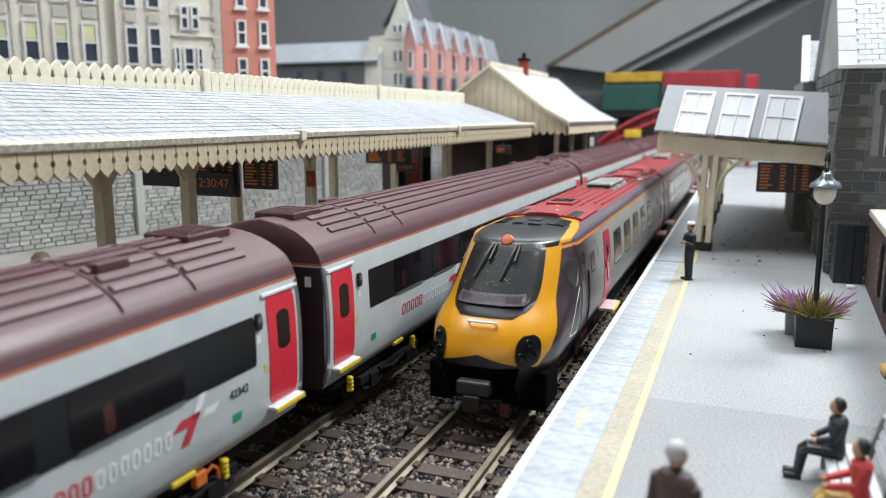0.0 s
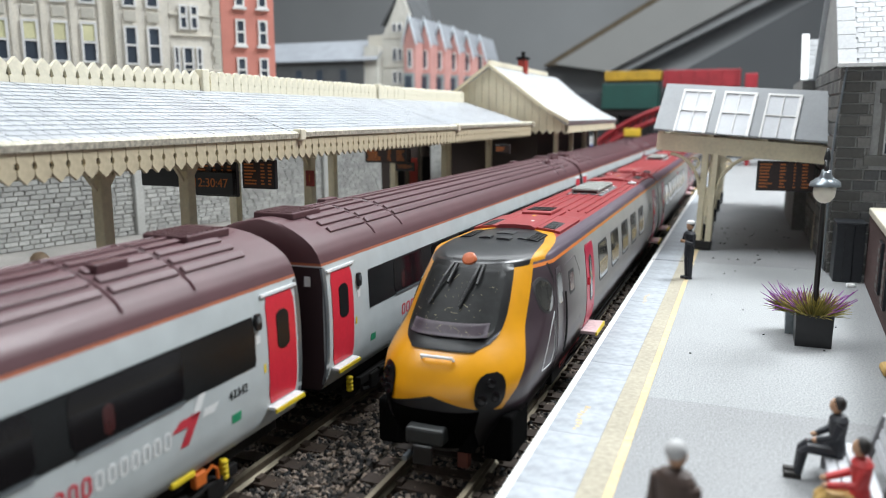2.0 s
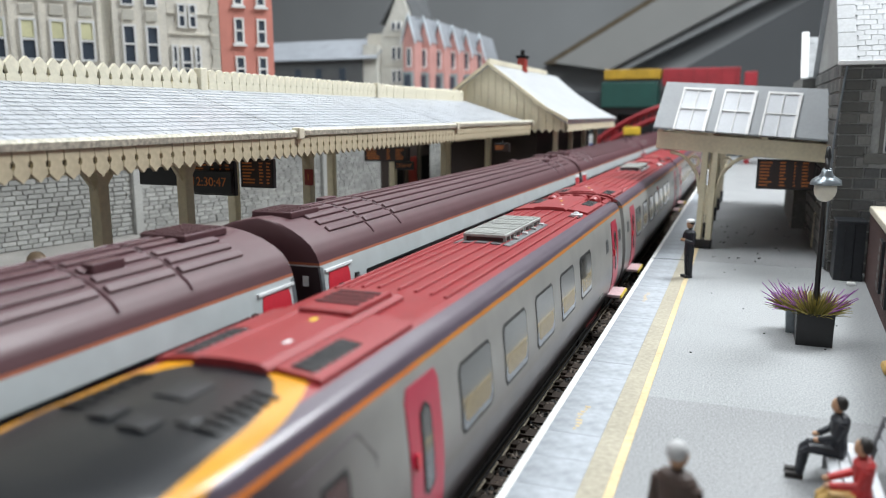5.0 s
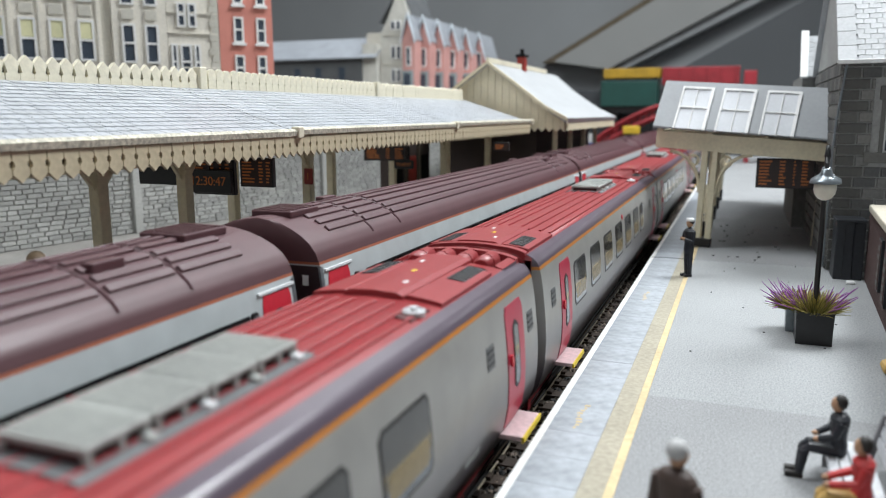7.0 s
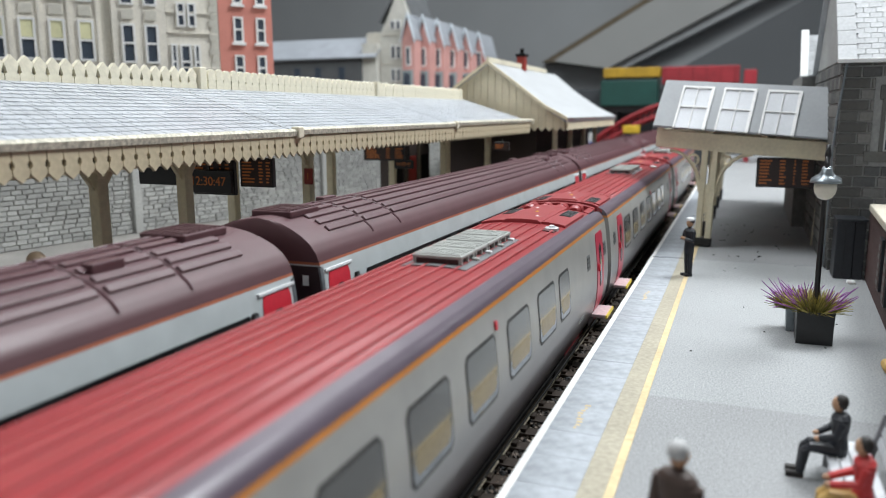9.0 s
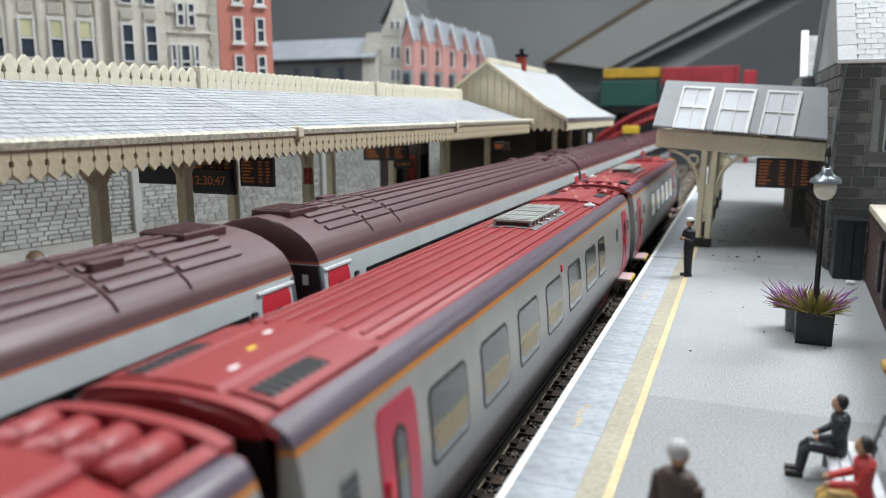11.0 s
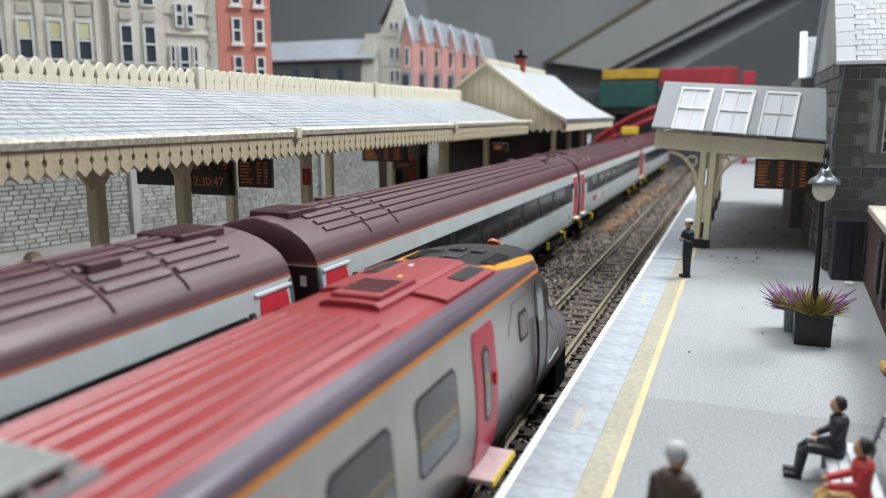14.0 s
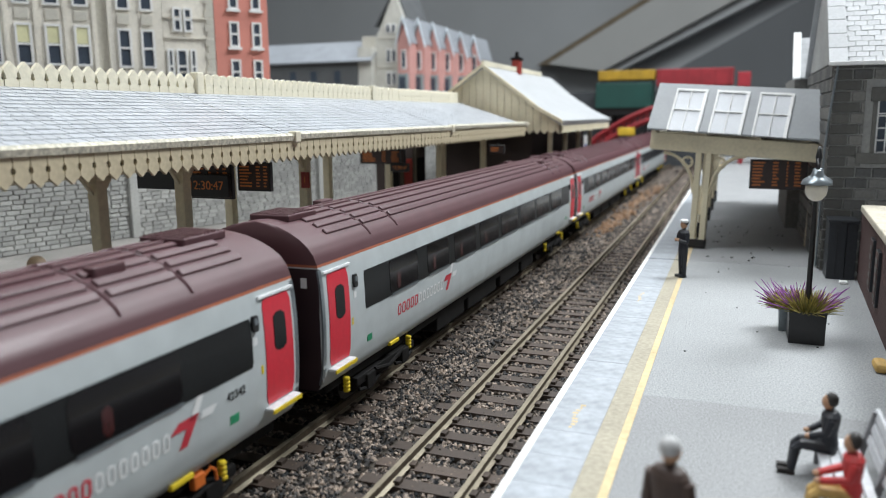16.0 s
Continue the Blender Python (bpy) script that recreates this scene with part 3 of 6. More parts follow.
def gable_building():
    g = thing("platform_building", "cream timber platform building with white slated gable roof and chimney", "station building")
    y0, y1 = 360, 560
    prof = [(-48.5, 73.0), (-64, 80.5), (-84, 93.5), (-104, 110), (-124, 95.5), (-144, 80.5), (-158, 71.5)]
    bm = B()
    extrude(bm, prof + [(-158, 70), (-144, 78.8), (-124, 93.8), (-104, 108), (-84, 93.8), (-64, 78.8), (-50, 70)], "y", y0 - 2, y1)
    part("roof", bm, SLATE_R, g, "white weathered slate roof")
    part("wall", box(B(), -140, -72, y0 + 8, y1 - 4, 12, 70), DARK_FRONT, g, "station front with the shade put into its dark colour")
    front = part("shop_front", box(B(), -156, -150, 300, 368, 12, 68), DARK_FRONT, g, "timber front, its dark brown standing for shade")
    for k in range(3):
        part("pilaster", box(B(), -150, -148.8, 302 + k * 22, 305 + k * 22, 12, 64), SHADE_TIMBER, front)
        part("door_panel", box(B(), -150, -149.5, 308 + k * 22, 321 + k * 22, 14, 48, 0.3), RED_SIGN if k == 1 else BLACK_DULL, front)
    # boarded gable end
    n = 0
    x = -154.0
    while x < -53:
        w = 5.0
        zc = lambda q: float(np.interp(q, [-158, -144, -124, -104, -84, -64, -50], [70, 78.8, 93.8, 108, 93.8, 78.8, 70]))
        bm = B()
        extrude(bm, [(x + 0.15, 66.5), (x + w / 2, 64.2), (x + w - 0.15, 66.5), (x + w - 0.15, zc(x + w)), (x + w / 2, zc(x + w / 2) - 0.0), (x + 0.15, zc(x))], "y", y0, y0 + 1.0)
        part("gable_board", bm, CREAM, g)
        x += w
    part("gable_panel", box(B(), -150, -58, y0 + 1.1, y0 + 1.6, 68, 71), CREAM, g)
    for s in (-1, 1):
        bm = B()
        e = [(-104 + s * d, z) for d, z in ((0, 111), (20, 96.5), (40, 81.5), (55, 73.5), (55, 71.0), (40, 79), (20, 94), (0, 108.5))]
        extrude(bm, e, "y", y0 - 3, y0 - 1.2)
        part("bargeboard", bm, CREAM, g)
    part("eaves_board", box(B(), -51.5, -50.3, y0, y1, 65, 71.0), CREAM, g)
    part("eaves_board", box(B(), -157.5, -156.5, y0, y1, 65, 71.0), CREAM, g)
    part("ridge_board", box(B(), -105, -103, y0 - 1, y1 - 40, 109.5, 113), CREAM_PALE, g)
    ch = part("chimney", box(B(), -107, -101, 440, 448, 104, 119, 0.4), RED_SIGN, g, "dark red chimney")
    part("chimney_cap", box(B(), -108, -100, 439, 449, 118.5, 120.5, 0.4), BLACK_DULL, ch)
    part("pot", lathe(B(), [(1.8, 120), (1.5, 124), (1.9, 124.4), (1.2, 124.6)], -104, 444, 12), BLACK_DULL, ch)
    for y in (372, 420, 470, 520):
        part("post", box(B(), -62, -59, y, y + 3, 12, 68, 0.3), CREAM, g)
    return g


gable_building()
# ---- the right-hand canopy and stone station house ----
def canopy_right():
    c = thing("platform_canopy", "short cream timber canopy with grey sheet roof and three skylights", "canopy", 55, 246, 0, -8)
    c.rotation_euler = (0, radians(1.9), radians(-8))
    sag = Matrix.Translation((0, 0, 62 * MM)) @ Matrix.Rotation(radians(2.0), 4, "Y") @ Matrix.Translation((0, 0, -0.8 * MM)) @ Matrix.Translation((0, 0, -62 * MM))
    L, R = -39.0, 38.5
    part("front_beam", box(B(), L, R, -1.5, 1.5, 58, 66.2, 0.25), CREAM, c)
    part("rear_beam", box(B(), L, R, 98, 101, 58, 66, 0.25), CREAM, c)
    for x in (L + 1.5, -14, 10, R - 1.6):
        part("joist", box(B(), x - 1.3, x + 1.3, 1.5, 98, 60.5, 66.4), CREAM, c)
        part("spacer", box(B(), x - 1.3, x + 1.3, -1.4, 1.4, 66.2, 68.4), CREAM, c)
    for y in (8, 20, 34, 48):
        part("purlin", box(B(), L + 2, R - 2, y, y + 1.6, 63.5, 66.0), CREAM, c)
    # roof slopes
    bm = B()
    extrude(bm, [(-4.5, 68.3), (12, 90.2), (225, 68.3), (225, 67.4), (12, 89.0), (-4.5, 67.4)], "x", L - 1.5, R - 0.2)
    part("roof", bm, ROOF_GREY, c, "grey sheet roof")
    # skylights lie a little proud of the front slope
    n = math.hypot(16.5, 21.9)
    uy, uz = 16.5 / n, 21.9 / n
    m = Matrix(((1, 0, 0, 0), (0, uy, -uz, -4.5), (0, uz, uy, 68.3), (0, 0, 0, 1)))
    for x0 in (-31.0, -11.9, 7.4):
        w = 14.8
        bm = B()
        for a, b, e, f in ((x0, x0 + 0.9, -1.0, 23.7), (x0 + w - 1.4, x0 + w, -1.0, 23.7), (x0 + 0.9, x0 + w - 1.4, 22.6, 23.7), (x0 + 0.9, x0 + w - 1.4, 11.2, 11.7), (x0 + w / 2 - 0.4, x0 + w / 2, -0.8, 22.6)):
            box(bm, a, b, e, f, 0.05, 1.15)
        s = part("skylight", moved(bm, m), WHITE, c, "white framed skylight")
        part("pane", moved(box(B(), x0 + 0.9, x0 + w - 1.4, -0.6, 22.6, 0.1, 0.5), m), mat("frosted_pane", (0.58, 0.60, 0.63), 0.35, vary=0.05, stain=0.06), s, "frosted pale pane")
    # twin post with pierced brackets
    for x in (-15.6, -11.0):
        part("post", box(B(), x - 1.4, x + 1.4, -1.4, 1.4, 12.4, 58.2, 0.3), CREAM, c)
    part("post_web", box(B(), -14.3, -12.4, -0.7, 0.7, 28, 42), CREAM, c)
    part("post_base", box(B(), -17.5, -9.2, -2.2, 2.2, 12.0, 16.0, 0.4), BLACK, c)
    for s, x in ((-1, -17.2), (1, -9.4)):
        bm = B()
        arc = [(x + s * 15.0 * (1 - math.cos(a)), 0.0, 38 + 19.0 * math.sin(a)) for a in [i * math.pi / 2 / 12 for i in range(13)]]
        tube(bm, arc, 0.85, 8)
        for q, r in (((x + s * 3.6, 0.0, 53.2), 2.4),):
            tube(bm, [(q[0] + r * math.cos(k * math.pi / 8), 0.0, q[2] + r * math.sin(k * math.pi / 8)) for k in range(17)], 0.55, 6)
            for k in range(4):
                a = k * math.pi / 2
                tube(bm, [(q[0] + r * math.cos(a), 0, q[2] + r * math.sin(a)), (q[0] + 1.2 * math.cos(a), 0, q[2] + 1.2 * math.sin(a))], 0.4, 6)
        part("bracket", bm, CREAM, c, "pierced arched bracket")
    for y in (30, 60, 99, 150, 200):
        x = -13.3 - 0.13 * y
        part("post", box(B(), x - 1.4, x + 1.4, y - 1.4, y + 1.4, 16.0, 60.5, 0.3), CREAM, c)
        part("post_base", box(B(), x - 1.8, x + 1.8, y - 1.8, y + 1.8, 12.0, 20.0, 0.3), BLACK, c)
    for x, y in ((34, 30),):
        part("post", box(B(), x - 1.6, x + 1.6, y - 1.6, y + 1.6, 12.4, 60.5, 0.3), CREAM, c)
    # the timber frame and roof sag towards the house
    for o in c.children:
        if o.name.split(".")[0] in ("front_beam", "rear_beam", "joist", "spacer", "purlin", "roof", "skylight"):
            o.matrix_local = sag
    return c


canopy_right()
hanging_board(77, 252, 48.2, 25, 14, 8, ((0.05, 0.30), (0.40, 0.52), (0.64, 0.68), (0.78, 0.94)), "large brown departure board with rows of amber lettering")


def stone_wall(parent, origin, length, z0, z1, holes, rng, rz=0, course=4.35):
    """Courses of dressed stones along x from the origin, leaving the holes (x0, x1, z0, z1) open."""
    blanks = {}
    z, row = z0, 0
    while z < z1 - 1:
        x = 0.0
        row_h = min(course, z1 - z)
        first = True
        while x < length:
            l = (10.5 if row % 2 else 7.0) if first else rng.choice((6.0, 7.2, 8.4, 9.6))
            l = min(l, length - x)
            if l < 1.5:
                break
            for a, b, c, d in holes:
                if z + row_h > c and z < d:
                    if a <= x < b:
                        x = b
                    elif x < a < x + l:
                        l = a - x
            l = round(min(l, length - x), 2)
            if l < 0.9:
                x += max(l, 0.05)
                continue
            if not any(x + l > a and x < b and z + row_h > c and z < d and x + l - a > 0.01 and b - x > 0.01 for a, b, c, d in holes):
                key = (l, row_h, first)
                if key not in blanks:
                    bm = B()
                    s = 0.3
                    vs = [bm.verts.new(p) for p in ((s, 0.3, s), (l - s, 0.3, s), (l - s, 0.3, row_h - s), (s, 0.3, row_h - s), (s + 0.2, -0.5, s + 0.2), (l - s - 0.2, -0.5, s + 0.2), (l - s - 0.2, -0.5, row_h - s - 0.2), (s + 0.2, -0.5, row_h - s - 0.2))]
                    bm.faces.new(vs[4:8])
                    for i in range(4):
                        bm.faces.new((vs[i], vs[(i + 1) % 4], vs[4 + (i + 1) % 4], vs[4 + i]))
                    o = part("stone", bm, QUOIN if first else STONE, parent)
                    blanks[key] = o
                else:
                    o = share("stone", blanks[key], parent)
                a = radians(rz)
                o.location = ((origin[0] + x * math.cos(a)) * MM, (origin[1] + x * math.sin(a) + rng.uniform(-0.15, 0.15)) * MM, z * MM)
                o.rotation_euler = (0, 0, a)
            x += l
            first = False
        z += row_h
        row += 1


def station_house():
    h = thing("station_house", "grey dressed-stone station house with white slate roof and sash windows", "station building")
    X0, Y0, Z1 = 92.6, 207.0, 97.0
    rng = random.Random(12)
    # window: x 108.7 to 126.2, z 60 to 77
    part("wall", box(B(), X0 + 0.4, 108.7, Y0 + 0.4, Y0 + 6, 12, Z1), MORTAR, h)
    part("wall", box(B(), 108.7, 126.2, Y0 + 0.4, Y0 + 6, 12, 60.5), MORTAR, h)
    part("wall", box(B(), 108.7, 126.2, Y0 + 0.4, Y0 + 6, 81.5, Z1), MORTAR, h)
    part("wall", box(B(), 126.2, 220, Y0 + 0.4, Y0 + 6, 12, Z1), MORTAR, h)
    part("wall", box(B(), X0 + 0.4, X0 + 6, Y0 + 6, 330, 12, Z1), MORTAR, h)
    part("wall", box(B(), 214, 220, Y0 + 6, 330, 12, Z1), MORTAR, h)
    part("wall", box(B(), X0 + 0.4, 220, 324, 330, 12, Z1), MORTAR, h)
    bm = B()
    extrude(bm, [(Y0 + 6, Z1), (268, 158), (324, Z1)], "x", X0 + 0.4, X0 + 5)
    part("gable", bm, MORTAR, h)
    stone_wall(h, (X0, Y0), 52, 12, Z1, [(12.4, 34.3, 58, 85.5)], rng, course=4.3)
    stone_wall(h, (X0, 327), 119, 12, Z1, [], random.Random(3), -90, course=5.6)
    w = part("window", box(B(), 107.7, 109.1, Y0 - 0.6, Y0 + 3, 60.5, 81), QUOIN, h, "stone framed sash window")
    part("lintel", box(B(), 106.6, 128.2, Y0 - 0.9, Y0 + 2, 81.0, 86.5, 0.3), QUOIN, w)
    part("sill", box(B(), 102.7, 130.2, Y0 - 1.1, Y0 + 2, 56.5, 60.6, 0.3), QUOIN, w)
    part("glazing", box(B(), 109.2, 125.2, Y0 + 2.6, Y0 + 3.0, 60.6, 81), PANE, w)
    bm = B()
    for x in (109.2, 112.8, 116.4, 120.0, 123.6):
        box(bm, x, x + (0.9 if x == 109.2 else 0.5), Y0 + 1.8, Y0 + 2.7, 60.6, 75 if x != 109.2 else 81)
    for z in (60.6, 65.4, 70.2, 75.0, 75.9):
        box(bm, 109.2, 125.2, Y0 + 1.7, Y0 + 2.6, z, z + 0.6)
    part("glazing_bars", bm, WHITE, w, "white glazing bars")
    # roof: deck, slates in rows, pale verge slabs
    n = math.hypot(61, 61)
    m = Matrix(((1, 0, 0, 0), (0, 0.7071, -0.7071, Y0 - 2), (0, 0.7071, 0.7071, Z1 - 1.2), (0, 0, 0, 1)))
    roof = part("roof", moved(box(B(), X0 - 2.0, 222, 0, 88, -1.2, 0.0), m), SLATE_R, h, "white-grey slated roof")
    part("rear_slope", moved(box(B(), X0 - 2, 222, 0, 88, -1.2, 0), Matrix.Translation((0, 2 * (Y0 - 2 + 62), 0)) @ Matrix.Diagonal((1, -1, 1, 1)) @ m), SLATE_R, roof)
    blank = None
    for r in range(17):
        x = X0 + 5.2 + (r % 2) * -2.2
        while x < 150:
            l = 4.6
            a = max(x, X0 + 5.0)
            if blank is None:
                bm = moved(box(B(), 0.14, l - 0.14, 0.12, 3.0, 0.0, 0.45), Matrix(((1, 0, 0, 0), (0, 0.7071, -0.7071, 0), (0, 0.7071, 0.7071, 0), (0, 0, 0, 1))))
                blank = part("slate", bm, SLATE_R, roof)
                blank.location = (x * MM, (Y0 - 2 + 0.7071 * r * 3.1) * MM, (Z1 - 1.2 + 0.7071 * r * 3.1) * MM)
            else:
                share("slate", blank, roof, x, Y0 - 2 + 0.7071 * r * 3.1, Z1 - 1.2 + 0.7071 * r * 3.1 + random.uniform(-0.08, 0.08))
            x += l
    for k in range(10):
        part("verge_slab", moved(box(B(), X0 - 2.1, X0 + 4.6, k * 8.6 + 0.1, k * 8.6 + 8.5, 0.0, 0.7, 0.12), m), SLATE_R, roof)
    part("gutter", box(B(), X0 - 2.2, 222, Y0 - 3.2, Y0 - 1.4, Z1 - 2.0, Z1 - 0.4, 0.3), WHITE, h)
    bm = B()
    tube(bm, [(X0 + 1.4, Y0 - 1.4, Z1 - 1), (X0 - 0.6, Y0 - 1.2, 74), (X0 - 1.3, Y0 - 1.2, 62), (X0 - 1.3, Y0 - 1.2, 14)], 0.45, 8)
    part("downpipe", bm, STEEL, h, "thin grey downpipe")
    # rear wing
    wing = part("rear_wing", box(B(), 86, 95, 332, 420, 12, 96), STONE, h, "lower stone wing with slate roof")
    m2 = Matrix(((1, 0, 0, 0), (0, 0.55, -0.835, 329), (0, 0.835, 0.55, 95.5), (0, 0, 0, 1)))
    part("wing_roof", moved(box(B(), 85, 97, 0, 27, -1, 0), m2), SLATE_R, wing)
    part("wing_verge", moved(box(B(), 84.6, 88.5, -1, 30, 0, 1.2, 0.2), m2), WHITE, wing)
    bl = None
    for r in range(8):
        for k in range(3):
            bm = moved(box(B(), 88.7 + k * 2.8 - (r % 2), 91.3 + k * 2.8 - (r % 2), r * 3.2 + 0.1, r * 3.2 + 3.1, 0, 0.4), m2)
            part("slate", bm, SLATE_R, wing)
    return h


station_house()


def brick_wall():
    w = thing("wall_2", "low dark red brick wall with buff stone coping", "wall", 94.5, 0, 12, -3.2, kind="structure")
    part("core", box(B(), 0.3, 4.2, -250, 196, 0, 28), BRICK_JOINT, w)
    y = -250.0
    while y < 188:
        part("coping_stone", box(B(), -1.8, 6.4, y, y + 17.9, 28.0, 30.6, 0.5), COPE_STONE, w)
        y += 18.0 if y + 36 < 196 else 30
    bm = box(B(), -0.25, 0.35, 0.1, 2.9, 0.08, 0.92)
    first, joined = None, B()
    for r in range(28):
        y = -60.0 + (r % 2) * 1.5
        while y < 193:
            if r >= 15 and 60 < y < 120 and len(w.children) < 300:
                if first is None:
                    first = part("brick", bm, BRICK, w)
                    first.location = (0, y * MM, r * MM)
                else:
                    share("brick", first, w, random.uniform(-0.05, 0.05), y, r)
            else:
                box(joined, -0.25, 0.35, y + 0.1, y + 2.9, r + 0.08, r + 0.92)
            y += 3.0
    o = part("brickwork", joined, BRICK, w)
    o["kind"] = "stuff"
    for y, z, h, ww in ((140, 7, 17, 8.0), (122, 6, 17, 8.0)):
        n = tagged(part("poster_frame", box(B(), -1.2, -0.3, y - ww / 2, y + ww / 2, 12 + z, 12 + z + h, 0.1), DARKBOX), "tall framed notice hung on the brick wall", "notice board")
        n.location, n.rotation_euler = (94.5 * MM, 0, 0), (0, 0, radians(-3.2))
        part("notice", box(B(), -1.35, -1.15, y - ww / 2 + 0.7, y + ww / 2 - 0.7, 12 + z + 0.7, 12 + z + h - 0.7), BRICK, n, "dark red printed notice")
        bm = B()
        for k in range(5):
            box(bm, -1.5, -1.3, y - ww / 2 + 1.3, y + ww / 2 - 1.3 - (k % 3) * 0.9, 12 + z + 1.6 + k * 2.9, 12 + z + 3.2 + k * 2.9)
        part("notice_print", bm, QUOIN, n)


brick_wall()


def cabinet():
    c = thing("equipment_cabinet", "tall dark grey equipment cabinet beside the brick wall", "cabinet", 98.8, 193.5, 12)
    part("body", box(B(), -5.2, -0.05 + 1.2, -4, 8, 0, 22.6, 0.25), DARKBOX, c)
    part("side", box(B(), 1.2, 5.0, -3.6, 8, 0, 22.4, 0.25), DARKBOX, c)
    part("lid", box(B(), -5.5, 5.3, -4.3, 8.3, 22.4, 23.6, 0.3), DARKBOX, c)
    part("door_joint", box(B(), -2.2, -2.0, -4.15, -3.9, 0.8, 21.6), BLACK, c)


cabinet()


def lamp_post():
    l = thing("lamp_post", "black platform lamp post with two globe lanterns", "street lamp", 79.6, 96.5, 12)
    part("pole", lathe(B(), [(1.0, 8), (1.0, 14), (0.75, 15), (0.7, 42), (0.95, 43), (0.6, 44), (0.6, 51.5), (0.9, 52.5), (0.35, 55.5)], 0, 0, 12), BLACK, l, smooth=True)
    part("foot", lathe(B(), [(1.4, 0.0), (1.3, 6.0), (1.0, 8.1)], 0, 0, 12), BLACK, l)
    for s in (-1, 1):
        bm = B()
        tube(bm, [(0, 0, 49.0), (0.4 * s, 0.6 * s * 2, 51.5), (0.5 * s, 1.2 * s * 2, 52.0), (0.4 * s, 1.9 * s * 2, 50.6), (0.4 * s, 2.0 * s * 2, 49.0)], 0.4, 8)
        arm = part("arm", bm, BLACK, l)
        y = 3.9 * s
        lan = part("lantern_hood", lathe(B(), [(0.7, 49.4), (1.3, 49.0), (1.5, 47.8), (2.2, 47.0), (3.9, 45.9), (4.0, 45.3), (2.8, 45.2)], 0.4 * s, y, 20), STEEL, arm, "grey metal lantern hood", smooth=True)
        part("globe", lathe(B(), [(0.6, 40.7), (1.7, 41.2), (2.6, 42.4), (2.9, 43.8), (2.7, 45.3)], 0.4 * s, y, 18), OPAL, lan, "opal globe", smooth=True)


lamp_post()

GRASS = mat("dry_yellow_green_tuft", (0.20, 0.19, 0.05), 0.8, tone=(0.34, 0.27, 0.07), islands=0.3)
PURPLE = mat("purple_flower_fibre", (0.33, 0.09, 0.40), 0.8, tone=(0.42, 0.18, 0.46), islands=0.25)


def planter(x, y, w, h, seed, spray, label, body=None):
    t = thing("planter", label, "planter", x, y, 12)
    bm = B()
    extrude(bm, [(-w / 2, 0), (w / 2, 0), (w / 2 + 0.3, h), (w / 2 - 0.5, h), (w / 2 - 0.6, h - 1.2), (-w / 2 + 0.6, h - 1.2), (-w / 2 + 0.5, h), (-w / 2 - 0.3, h)], "y", -w / 2, w / 2)
    part("tub", bm, body or BLACK, t)
    part("tub_end", box(B(), -w / 2 - 0.1, w / 2 + 0.1, -w / 2 - 0.4, -w / 2, 0, h, 0.1), body or BLACK, t)
    part("soil", box(B(), -w / 2 + 0.5, w / 2 - 0.5, -w / 2, w / 2, h - 1.4, h - 0.5), BASE, t)
    rng = random.Random(seed)
    for name, material, count, ln, r, zz in (("tuft", GRASS, 620, 6.8, 0.12, 0.0), ("bloom_spray", PURPLE, spray, 9.6, 0.17, 1.0)):
        bm = B()
        for _ in range(count):
            a = rng.uniform(0, 6.283)
            out = rng.random() ** 0.6
            bx, by = math.cos(a) * out * w * 0.45, math.sin(a) * out * w * 0.45
            l = ln * rng.uniform(0.5, 1.1)
            lean = 0.25 + 0.95 * out * rng.uniform(0.5, 1.2)
            if name == "bloom_spray":
                side = 1 if bx > 0 else -1
                bx, lean = side * (1.5 + abs(bx)), lean * 1.05
                a = (0 if side > 0 else math.pi) + rng.uniform(-1.3, 1.3)
            p0 = Vector((bx, by, h - 1.0 + zz))
            d = Vector((math.cos(a) * math.sin(lean), math.sin(a) * math.sin(lean), math.cos(lean)))
            path = [p0, p0 + d * l * 0.6, p0 + d * l + Vector((0, 0, -0.4 * out))]
            if name == "tuft":
                tube(bm, path, [r, r, r * 0.6], 3)
            else:
                part("flower_stem", tube(B(), path, [r, r * 1.1, r * 0.6], 4), material, t, "purple flower fibre")
        if name == "tuft":
            part(name, bm, material, t, "dry yellow-green grass tuft")["kind"] = "stuff"
        else:
            bm.free()


planter(79.5, 96.5, 9.2, 9.2, 5, 52, "square black planter with yellow-green grass and purple flowers")
planter(75.4, 107, 5.0, 7.0, 9, 40, "small grey tub with grass and purple flowers behind the lamp", STEEL)

# ---- figures: plain painted model shapes ----
SUIT = mat("black_suit_paint", (0.012, 0.014, 0.02), 0.5, vary=0.2)
SKIN = mat("tan_figure_paint", (0.42, 0.24, 0.14), 0.6)
HAIRD = mat("dark_hair_paint", (0.02, 0.017, 0.015), 0.6)
BROWN = mat("brown_coat_paint", (0.055, 0.032, 0.024), 0.6, vary=0.15)
GREYH = mat("pale_grey_hair_paint", (0.50, 0.50, 0.50), 0.6)
REDC = mat("red_coat_paint", (0.42, 0.025, 0.025), 0.55)
SANDH = mat("sandy_hair_paint", (0.50, 0.38, 0.26), 0.6)
TANL = mat("ochre_paint", (0.50, 0.32, 0.10), 0.6)


